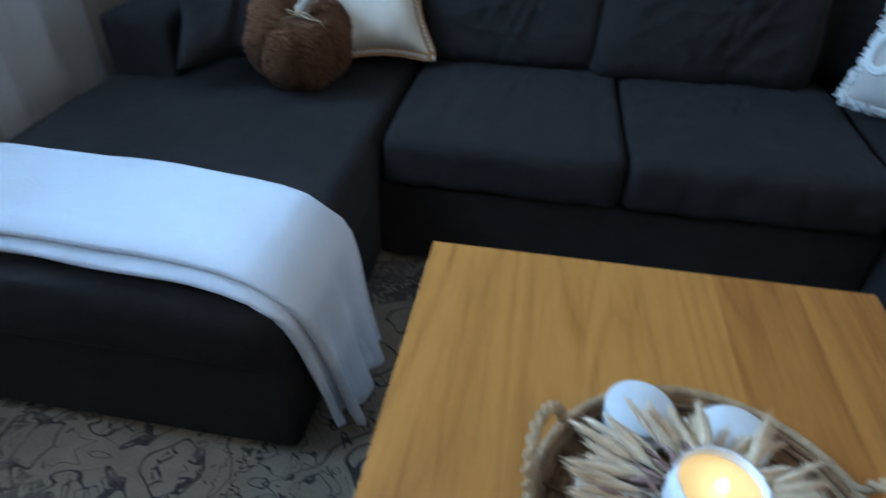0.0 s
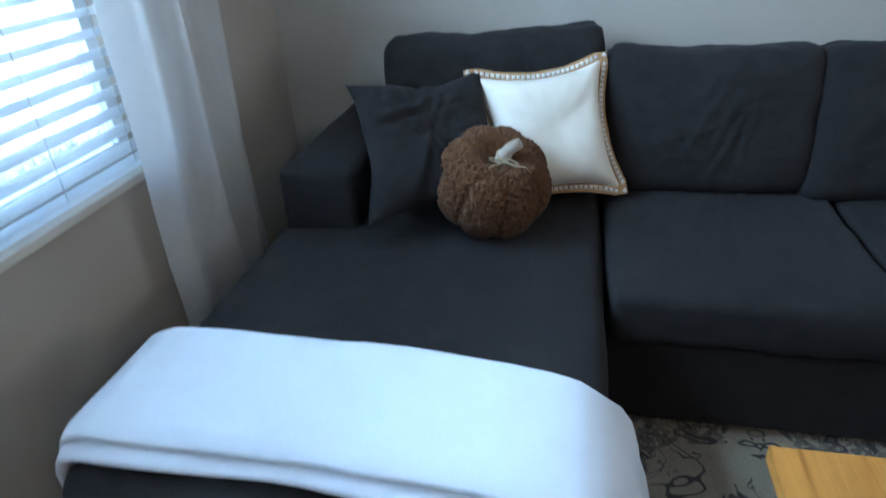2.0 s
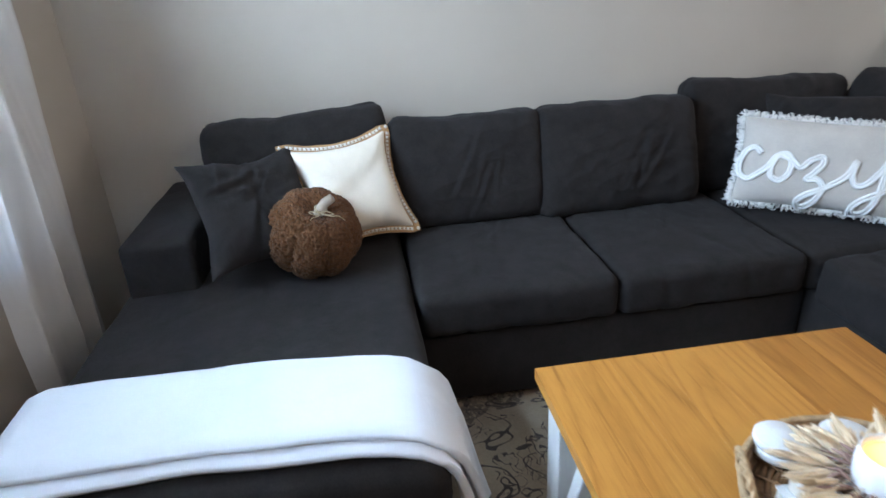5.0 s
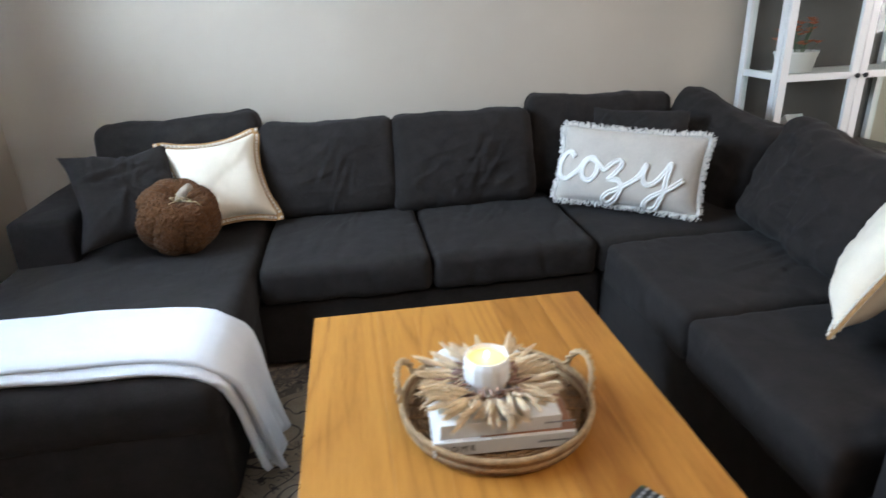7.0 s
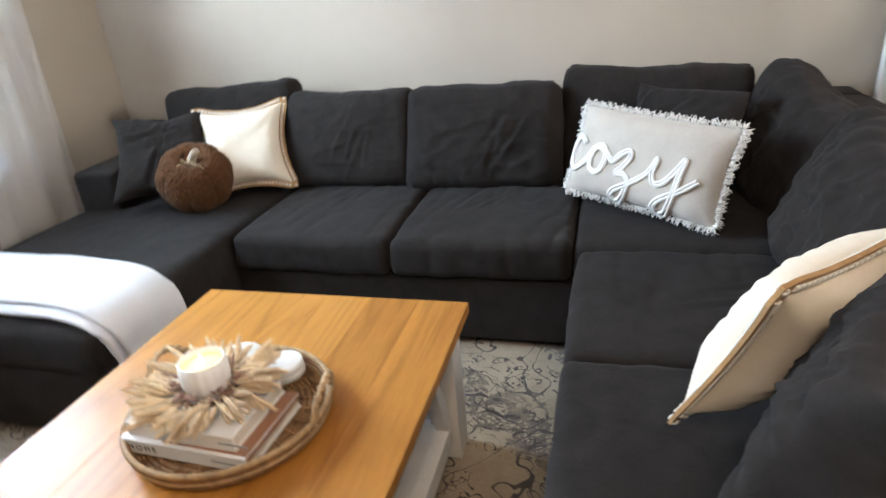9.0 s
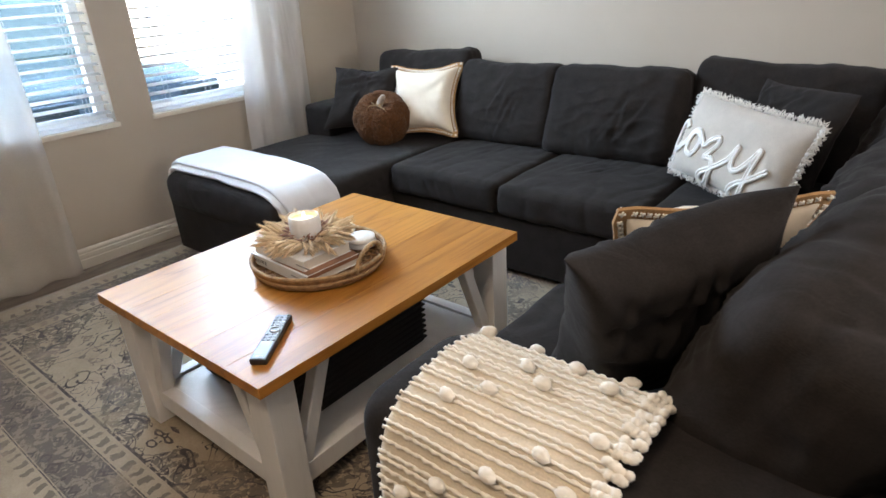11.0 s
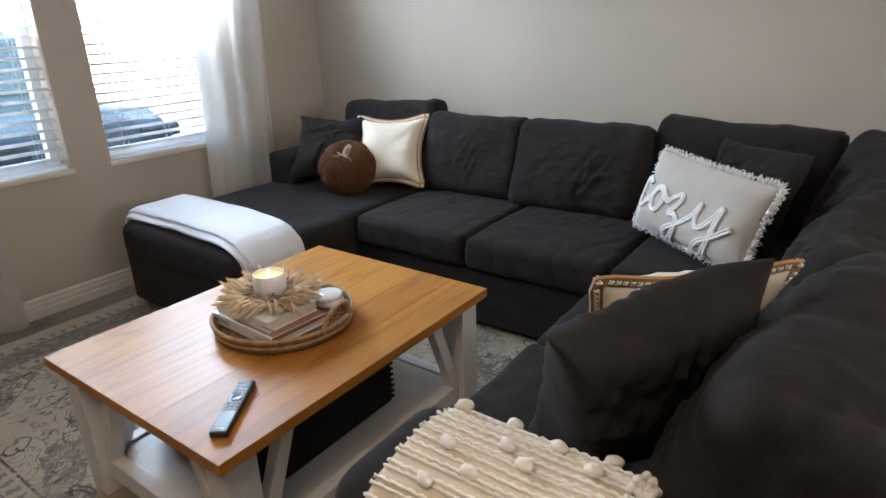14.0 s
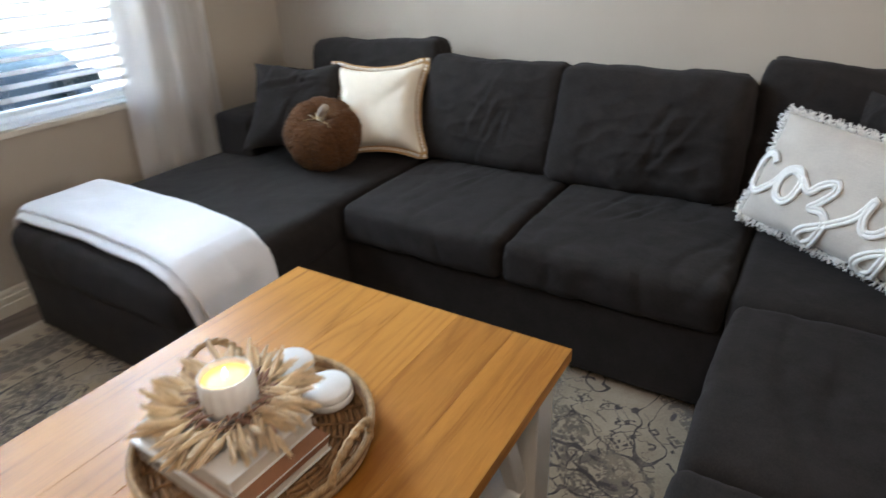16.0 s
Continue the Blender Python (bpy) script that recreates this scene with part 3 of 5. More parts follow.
def slat_mesh(length):
    """A gently crowned faux-wood slat, 50 mm deep."""
    verts, faces, n = [], [], 6
    for y in (0, length):
        for s in (1, -1):
            for i in range(n + 1):
                t = -1 + 2 * i / n
                verts.append((t * 0.025 * s, y, 0.0022 * (1 - t * t) + s * 0.0014 * (1 - t ** 6)))
    k = 2 * (n + 1)
    for i in range(k):
        faces.append((i, (i + 1) % k, k + (i + 1) % k, k + i))
    faces += [tuple(range(k))[::-1], tuple(range(k, 2 * k))]
    return mesh_of("slat", verts, faces, SLAT)


def blind(y0, y1):
    length = y1 - y0 - 0.016
    b = thing("window_blind", "white faux-wood venetian blind with open slats", "blind", pose(X0 - 0.033, y0 + 0.008, 0), "blinds in the windows")
    part("headrail", block(-0.028, 0.028, 0, length, HEAD - 0.05, HEAD - 0.002, 0.003), SLAT, b)
    part("bottom_rail", block(-0.025, 0.025, 0, length, SILL + 0.006, SILL + 0.024, 0.004), SLAT, b)
    me = slat_mesh(length)
    z = SILL + 0.058
    while z < HEAD - 0.06:
        part("slat", me, None, b, "", pose(0, 0, z, 0, 13, 0))
        z += 0.0495
    for y in (0.11, length / 2, length - 0.11):
        for dx in (-0.026, 0.026):
            part("ladder_cord", mesh_of("ladder_cord", *tube([(dx, y, SILL + 0.02), (dx, y, HEAD - 0.05)], 0.0012, 5), CORD), None, b)
    part("tilt_wand", mesh_of("tilt_wand", *tube([(0.034, 0.075, HEAD - 0.06), (0.038, 0.078, 1.12)], 0.004, 6), GLASS_WAND), None, b, "clear plastic tilt wand")
    return b


GLASS_WAND = plain("clear_grey_plastic", (0.45, 0.47, 0.48), 0.2, var=0.03, bump=0)
for a, b in WIN:
    blind(a, b)


def curtain(y0, y1, folds, seed, flare, cloth):
    """A sheer panel in soft pleats, hung from the rod and just clear of the floor."""
    verts, faces = [], []
    ny, nz = 110, 40
    off = Vector((seed, seed * 2, 0))
    for k in range(nz + 1):
        z = 0.025 + (2.30 - 0.025) * k / nz
        low = 1 - k / nz
        for i in range(ny + 1):
            s = i / ny
            y = y0 + (y1 - y0) * s + flare * low * (s - 1) + 0.02 * noise.noise(Vector((s * 5, z * 1.2, 3)) + off)
            ph = folds * s + 0.35 * noise.noise(Vector((s * 3, z * 0.7, 0)) + off)
            x = 0.030 * math.sin(2 * math.pi * ph) + 0.014 * noise.noise(Vector((s * 9, z * 2.0, 1)) + off) * (0.4 + low)
            x += 0.004 * noise.noise(Vector((s * 30, z * 7, 5)) + off)
            verts.append((X0 + 0.105 + x, y, z))
    for k in range(nz):
        for i in range(ny):
            a = k * (ny + 1) + i
            faces.append((a, a + 1, a + ny + 2, a + ny + 1))
    c = thing("curtain", "white sheer linen curtain panel hanging to the floor", "curtain", None, "curtains at the windows")
    part("panel", mesh_of("panel", verts, faces, cloth), None, c)
    hem = [(v[0] + 0.002, v[1], v[2]) for v in verts[: ny + 1]]
    part("hem", mesh_of("hem", *tube(hem, 0.004, 5), cloth), None, c)
    return c


curtain(1.56, 1.965, 2.6, 3.0, 0.15, SHEER)
curtain(-0.78, 0.305, 5.5, 8.0, 0.05, SHEER_OPEN_DIM)
rod = thing("curtain_rod", "thin black metal curtain rod above the windows", "curtain rod")
part("pole", mesh_of("pole", *tube([(X0 + 0.105, -0.95, 2.315), (X0 + 0.105, 2.30, 2.315)], 0.011, 10), IRON), None, rod)
for y in (-0.85, 0.81, 2.2):
    part("bracket", beam((X0, y, 2.315), (X0 + 0.105, y, 2.315), 0.012, 0.02, (0, 1, 0)), IRON, rod)

# ceiling lamp added to carry the warm fill, out of the walker's view
lamp = thing("added_ceiling_light", "round flush white ceiling light, unseen, added as a warm source", "ceiling light", pose(1.5, -1.0, 0))
part("frame", mesh_of("frame", *lathe([(0.24, TOP - 0.03), (0.25, TOP - 0.02), (0.25, TOP)], 40), TRIM), None, lamp)
part("diffuser", mesh_of("diffuser", *lathe([(0.05, TOP - 0.052), (0.16, TOP - 0.046), (0.22, TOP - 0.031), (0.22, TOP - 0.03)], 40), LAMP_GLOW), None, lamp)

# ---- outdoors ----
structure("ground", block(-90, OUT - 0.02, -90, 90, -0.40, -0.10), CONCRETE, "pale concrete drive in the sun")


def lawn():
    """A strip of rough grass beside the drive."""
    rng = random.Random(17)
    x0, x1, y0, y1 = -3.85, -1.95, 3.0, 7.5
    structure("lawn", block(x0, x1, y0, y1, -0.101, -0.088, 0.004), GRASS, "green strip of lawn beside the drive")
    verts, faces = [], []
    for _ in range(5000):
        x, y, a = rng.uniform(x0, x1), rng.uniform(y0, y1), rng.uniform(0, 6.283)
        h, w = rng.uniform(0.03, 0.08), 0.006
        c, d = math.cos(a), math.sin(a)
        k = len(verts)
        verts += [(x - w * c, y - w * d, -0.09), (x + w * c, y + w * d, -0.09), (x + 0.03 * d, y - 0.03 * c, -0.09 + h)]
        faces.append((k, k + 1, k + 2))
    tagged(part("grass", mesh_of("grass", verts, faces, GRASS)), "short green grass blades on the lawn", "grass", "", "stuff")


lawn()


def neighbour():
    h = thing("house", "pale stucco house across the drive", "house", pose(-15, 3, -0.10))
    part("wall", block(-8, 0, -9, 12, 0, 2.8), STUCCO, h)
    bm = bmesh.new()
    vs = [bm.verts.new(c) for c in ((-8.5, -9.5, 2.8), (0.5, -9.5, 2.8), (-4, -9.5, 4.4), (-8.5, 12.5, 2.8), (0.5, 12.5, 2.8), (-4, 12.5, 4.4))]
    for q in ((0, 1, 2), (3, 5, 4), (0, 2, 5, 3), (1, 4, 5, 2), (0, 3, 4, 1)):
        bm.faces.new([vs[i] for i in q])
    part("roof", bm, ROOFING, h)
    for y in (-7.5, -4.0):
        win = part("window", block(0, 0.05, y, y + 1.3, 1.0, 2.4, 0.01), VINYL, h)
        part("pane", block(0.051, 0.06, y + 0.08, y + 1.22, 1.08, 2.32), CARGLASS, win)
    d = part("garage_door", block(0, 0.04, 2.5, 6.5, 0.0, 2.3, 0.01), TRIM, h)
    for k in range(4):
        part("panel", block(0.041, 0.055, 2.6, 6.4, 0.06 + k * 0.56, 0.56 + k * 0.56, 0.01), TRIM, d)


def car():
    """A dark saloon, bonnet towards the house."""
    c = thing("car", "dark blue parked car on the drive", "car", pose(-5.50, 1.66, -0.10, 0, 0, -90))
    side = [(-2.3, 0.35), (-2.3, 0.75), (-2.15, 0.98), (-1.75, 1.08), (-1.15, 1.45), (-0.4, 1.52), (0.05, 1.42), (0.80, 0.90), (1.5, 0.82), (1.95, 0.70), (2.25, 0.42), (2.25, 0.35)]
    verts, faces = [], []
    cross = ((-0.86, 0.0), (-0.90, 0.4), (-0.86, 0.75), (-0.50, 1.0), (0.50, 1.0), (0.86, 0.75), (0.90, 0.4), (0.86, 0.0))
    n = 40
    tops = []
    for i in range(n + 1):
        y = -2.3 + 4.55 * i / n
        pts = side[1:-1]
        z = pts[0][1]
        for (ya, za), (yb, zb) in zip(pts, pts[1:]):
            if ya <= y <= yb and yb > ya:
                z = za + (zb - za) * (y - ya) / (yb - ya)
        tops.append(z)
        roundk = 1 - 0.16 * max(0, abs(y + 0.02) / 2.28) ** 4
        for x, k in cross:
            waist = min(z, 0.80)
            if k < 0.75:
                zz = 0.22 + (waist - 0.22) * k / 0.75
            elif k < 0.99:
                zz = waist
            else:
                zz = z
            xx = x * roundk
            verts.append((xx, y, zz))
    m = len(cross)
    for i in range(n):
        for j in range(m):
            faces.append((i * m + j, i * m + (j + 1) % m, (i + 1) * m + (j + 1) % m, (i + 1) * m + j))
    faces += [tuple(range(m))[::-1], tuple(n * m + j for j in range(m))]
    part("body", mesh_of("body", verts, faces, CARPAINT), None, c)
    part("windshield", mesh_of("windshield", [(-0.52, 0.74, 0.95), (0.52, 0.74, 0.95), (0.46, 0.10, 1.40), (-0.46, 0.10, 1.40)], [(0, 1, 2, 3)], CARGLASS, False), None, c)
    for s in (-1, 1):
        part("side_window", mesh_of("side_window", [(s * 0.845, -1.5, 0.90), (s * 0.845, 0.75, 0.90), (s * 0.57, 0.12, 1.36), (s * 0.57, -1.05, 1.38)], [(0, 1, 2, 3)], CARGLASS, False), None, c)
        part("headlight", block(s * 0.62 - 0.17, s * 0.62 + 0.17, 2.10, 2.20, 0.58, 0.70, 0.03), CARGLASS, c)
        for y in (-1.4, 1.4):
            w = part("wheel", mesh_of("tyre", *lathe([(0.2, -0.1), (0.30, -0.1), (0.33, -0.06), (0.33, 0.06), (0.30, 0.1), (0.2, 0.1)], 28), TYRE), None, c, "", pose(s * 0.80, y, 0.33, 0, 90, 0))
            part("rim", mesh_of("rim", *lathe([(0.05, -0.105), (0.19, -0.102), (0.2, -0.09), (0.2, 0.09), (0.19, 0.102), (0.05, 0.105)], 28), RIM), None, w)


neighbour()
car()

# ---- rug ----
RX, RY, RHX, RHY = 0.1775, 0.69, 1.4925, 1.233


def rug():
    nx, ny = 90, 72
    verts, faces = [], []
    for top in (1, 0):
        for j in range(ny + 1):
            for i in range(nx + 1):
                x, y = -RHX + 2 * RHX * i / nx, -RHY + 2 * RHY * j / ny
                verts.append((x, y, (0.008 + 0.0015 * noise.noise(Vector((x * 3, y * 3, 0)))) if top else -0.001))
    k = (nx + 1) * (ny + 1)
    for j in range(ny):
        for i in range(nx):
            a = j * (nx + 1) + i
            faces.append((a, a + 1, a + nx + 2, a + nx + 1))
    ring = [i for i in range(nx + 1)] + [(nx + 1) * j + nx for j in range(1, ny + 1)] + [(nx + 1) * ny + i for i in range(nx - 1, -1, -1)] + [(nx + 1) * j for j in range(ny - 1, 0, -1)]
    for a, b in zip(ring, ring[1:] + ring[:1]):
        faces.append((b, a, a + k, b + k))
    t = part("rug", mesh_of("rug", verts, faces, rug_material(RX, RY, RHX, RHY)), None, None, "", pose(RX, RY, 0))
    tagged(t, "faded cream and grey oriental rug with floral borders", "rug")


rug()

# ---- sectional sofa ----
sofa = thing("sectional_sofa", "charcoal grey fabric U-shaped sectional sofa with loose cushions", "sofa")


def gathers(a, b, reach, seed, depth):
    """Height of a few slack folds that run across the middle of a cushion."""
    rng = random.Random(seed * 7)
    total = 0.0
    for k in range(4):
        a0, b0 = rng.uniform(-0.10, 0.10), rng.uniform(-0.02, 0.12)
        ang, half = rng.uniform(0.9, 1.5), rng.uniform(0.08, 0.17)
        c, d = math.cos(ang), math.sin(ang)
        u, w = (a - a0) * c + (b - b0) * d, -(a - a0) * d + (b - b0) * c + 0.012 * noise.noise(Vector((a * 9, b * 9, seed + k)))
        fade = math.exp(-((u / half) ** 4))
        total += depth * fade * (math.exp(-((w / 0.009) ** 2)) - 0.8 * math.exp(-(((w - 0.018) / 0.012) ** 2)))
    return total


def upholstery(name, x0, x1, y0, y1, z0, z1, r, puff=(0, 0, 0), seed=0, material=None, n=16, wrinkle=0.003, turn=None, crease=0.0, label="", pull=0.0, across=False):
    v, f = soft_box((x1 - x0) / 2, (y1 - y0) / 2, (z1 - z0) / 2, r, puff, n, wrinkle, 5.0, seed, crease)
    if pull:
        v = [p + Vector((0, 0, gathers(p.y if across else p.x, p.x if across else p.y, (x1 - x0) / 2, seed, pull))) if p.z > 0.3 * (z1 - z0) else p for p in v]
    m = Matrix.Translation(((x0 + x1) / 2, (y0 + y1) / 2, (z0 + z1) / 2))
    return part(name, mesh_of(name, v, f, material or SOFA), None, sofa, label, m @ turn if turn else m)


SEAT, UNDER = 0.462, 0.315
# frames under the seats
upholstery("base", -1.222, -0.259, 0.764, 2.46, 0.035, 0.352, 0.022, seed=1, material=SOFA_BASE, n=10)
upholstery("base", -0.265, 1.14, 1.50, 2.46, 0.035, 0.32, 0.02, seed=2, material=SOFA_BASE, n=10)
upholstery("base", 1.145, 2.17, 0.10, 2.46, 0.035, 0.32, 0.02, seed=3, material=SOFA_BASE, n=10)
# seat cushions
upholstery("chaise_cushion", -1.235, -0.250, 0.755, 2.30, 0.270, SEAT, 0.062, (0.0, 0.004, 0.012), 4, n=26, wrinkle=0.005)
upholstery("seat_cushion", -0.24, 0.425, 1.465, 2.30, UNDER, SEAT + 0.004, 0.034, (0.002, 0.007, 0.012), 5, n=64, wrinkle=0.005, crease=0.005, pull=0.0045)
upholstery("seat_cushion", 0.43, 1.105, 1.465, 2.30, UNDER, SEAT + 0.004, 0.034, (0.002, 0.007, 0.012), 6, n=64, wrinkle=0.005, crease=0.005, pull=0.0045)
upholstery("corner_cushion", 1.11, 2.02, 1.465, 2.30, UNDER, SEAT, 0.04, (0.0, 0.0, 0.010), 7, n=20, wrinkle=0.004)
upholstery("seat_cushion", 1.125, 2.02, 0.825, 1.46, UNDER - 0.03, SEAT, 0.034, (0.006, 0.002, 0.010), 8, n=64, wrinkle=0.005, crease=0.005, pull=0.0045, across=True)
upholstery("seat_cushion", 1.125, 2.02, 0.20, 0.82, UNDER - 0.03, SEAT, 0.034, (0.006, 0.002, 0.010), 9, n=64, wrinkle=0.005, crease=0.005, pull=0.0045, across=True)
# arms and backs
upholstery("arm", -1.195, -0.962, 1.722, 2.46, 0.30, 0.650, 0.026, (0.004, 0.006, 0.006), 10)
upholstery("arm", 1.20, 2.19, -0.130, 0.195, 0.035, 0.652, 0.07, (0.002, 0.004, 0.006), 11)
upholstery("back", -0.960, 2.20, 2.30, 2.485, 0.035, 0.775, 0.03, (0, 0, 0.006), 12, n=30)
upholstery("back", 2.03, 2.205, -0.125, 2.296, 0.035, 0.780, 0.035, (0, 0, 0.006), 13, n=30)


def back_cushion(cx, cy, cz, w, h, th, yaw, lean, roll, seed, slump=0.12, slack=0.013):
    """A loose, slack back cushion; unturned it faces -y."""
    v, f = soft_box(w / 2, h / 2, th / 2, th * 0.26, (0.006, 0.006, th * 0.20), 58, slack, 5.5, seed, 0.003)
    out = []
    for p in v:
        k = p.y / h
        q = Vector((p.x * (1 - 0.06 * k), p.y - 0.018 * math.cos(3.0 * p.x / w) * max(0, k) + 0.012 * max(0, k) * noise.noise(Vector((p.x * 5, seed, 0))), p.z * (1 - slump * 2 * k)))
        fold = 1 - abs(noise.noise(Vector((p.x * 7 + p.y * 4, p.y * 15 - p.x * 3, seed * 1.7))))
        q.z += math.copysign(1, p.z) * slack * 0.55 * fold ** 5 * max(0, 1 - (2.1 * p.x / w) ** 6) * max(0, 1 - (2.1 * k) ** 6)
        q.z += gathers(p.x - 0.08 * w, p.y + 0.18 * h, w, seed, 0.005) if p.z > 0 else 0
        # welted edge with small ears at the corners
        rim = max(0, 1 - abs(p.z) / (0.12 * th)) * (max(abs(p.x) / (w / 2), abs(p.y) / (h / 2)) > 0.97)
        ear = (abs(p.x) / (w / 2) * abs(p.y) / (h / 2)) ** 6
        q.x += math.copysign(0.002 * rim + 0.006 * ear * rim, p.x)
        q.y += math.copysign(0.002 * rim + 0.006 * ear * rim, p.y)
        out.append(q)
    m = pose(cx, cy, cz, 0, 0, yaw) @ pose(0, 0, 0, 90 - lean, 0, 0) @ pose(0, 0, 0, 0, 0, roll)
    return part("back_cushion", mesh_of("back_cushion", out, f, SOFA), None, sofa, "", m)


back_cushion(-0.615, 2.265, 0.685, 0.735, 0.49, 0.19, 0, 10, 3.6, 21)
back_cushion(0.045, 2.20, 0.665, 0.64, 0.45, 0.21, 0, 12, 0, 22)
back_cushion(0.675, 2.195, 0.664, 0.70, 0.455, 0.22, 0, 12, 0.5, 23)
back_cushion(1.395, 2.265, 0.685, 0.76, 0.48, 0.17, 0, 9, -2.5, 24)
back_cushion(1.885, 1.98, 0.650, 0.66, 0.46, 0.20, -78, 14, -13, 25, 0.12, 0.022)
back_cushion(1.88, 1.20, 0.655, 0.68, 0.44, 0.22, -92, 18, -5, 26, 0.12, 0.028)
back_cushion(1.880, 0.425, 0.685, 0.64, 0.48, 0.24, -98, 19, -5, 27, 0.10, 0.020)
for x, y in ((-1.12, 0.86), (-0.36, 0.86), (-1.12, 2.36), (1.22, 1.40), (0.0, 1.58), (1.27, -0.05), (2.1, -0.05), (2.1, 2.36)):
    part("foot", block(x - 0.03, x + 0.03, y - 0.03, y + 0.03, 0.0105, 0.05, 0.004), FOOT, sofa)

# ---- pillows ----
def stitched_trim(parent, w, h, pinch, width=0.028):
    """A flat jute braid round the pillow with pale cross stitches."""
    edge = pillow_edge(w, h, pinch, 26)
    k = len(edge)
    verts, faces = [], []
    for i, p in enumerate(edge):
        t = (edge[(i + 1) % k] - edge[(i - 1) % k]).normalized()
        o = Vector((t.y, -t.x, 0))
        wob = 0.003 * noise.noise(p * 20)
        for r, z in ((-0.006, 0.006), (width, 0.004), (width, -0.004), (-0.006, -0.006)):
            verts.append(p + o * (r + wob) + Vector((0, 0, z)))
    for i in range(k):
        j = (i + 1) % k
        for a in range(4):
            b = (a + 1) % 4
            faces.append((i * 4 + a, i * 4 + b, j * 4 + b, j * 4 + a))
    part("trim", mesh_of("trim", verts, faces, JUTE, False), None, parent, "tan jute braid trim")
    bits = []
    for i in range(k):
        p, t = edge[i], (edge[(i + 1) % k] - edge[(i - 1) % k]).normalized()
        c = p + Vector((t.y, -t.x, 0)) * (width * 0.45)
        o = Vector((t.y, -t.x, 0))
        for s in (-1, 1):
            z = Vector((0, 0, 0.0062 * s))
            bits.append(tube([c - t * 0.005 - o * 0.005 + z, c + z * 1.3, c + t * 0.005 + o * 0.005 + z], 0.0026, 5))
            bits.append(tube([c + t * 0.005 - o * 0.005 + z, c + z * 1.3, c - t * 0.005 + o * 0.005 + z], 0.0026, 5))
    part("stitching", mesh_of("stitching", *merged(bits), STITCH), None, parent, "white cross stitches")["kind"] = "stuff"


def trimmed_pillow(m, w, h, th, seed, label, pinch=0.13):
    t = thing("throw_pillow", label, "pillow", m, "cream pillows with jute trim")
    part("cover", mesh_of("cover", *pillow_mesh(w, h, th, 40, pinch, 0.010, seed), CREAM), None, t)
    stitched_trim(t, w, h, pinch, 0.025)


def dark_pillow(m, w, h, th, seed, label, dent=0.0, pinch=0.10, plump=0.55, blunt=0.02, wrinkle=0.016, lump=0.022):
    t = thing("throw_pillow", label, "pillow", m, "charcoal pillows")
    v, f = pillow_mesh(w, h, th, 60, pinch, wrinkle, seed, 0.0, dent, plump, blunt, lump)
    v = [p + Vector((0, 0, math.copysign(1, p.z) * (gathers(p.x + 0.06, p.y - 0.06, w, seed, 0.006) + gathers(p.y - 0.03, p.x + 0.09, w, seed + 3, 0.005)))) for p in v]
    part("cover", mesh_of("cover", v, f, DARK_PILLOW), None, t)


trimmed_pillow(stand((-0.428, 1.995, 0.682), (0.412, 0.159, 0.014), (-0.11, 0.18, 0.377)), 0.41, 0.40, 0.16, 31, "cream square throw pillow with jute trim leaning on the sofa back", 0.20)
trimmed_pillow(stand((1.576, 0.629, 0.706), (-0.338, -0.342, 0.006), (0.122, -0.112, 0.353)), 0.435, 0.37, 0.155, 32, "cream square throw pillow with jute trim leaning on a dark pillow", 0.15)
dark_pillow(stand((-0.748, 1.825, 0.700), (0.86, 0.46, -0.03), (-0.10, 0.257, 0.332)), 0.43, 0.43, 0.14, 33, "charcoal square throw pillow leaning on the sofa arm", 0.12, 0.17)
dark_pillow(stand((1.475, 1.985, 0.690), (0.817, -0.577, -0.03), (0.20, 0.28, 0.94)), 0.45, 0.42, 0.12, 34, "charcoal throw pillow tucked behind the lettered pillow")
dark_pillow(stand((1.585, 0.358, 0.718), (0.240, 0.387, 0.055), (0.09, -0.17, 0.40)), 0.480, 0.505, 0.185, 35, "charcoal throw pillow slumped beside the sofa arm", 0.0, 0.27, 0.44, 0.03, 0.018, 0.020)


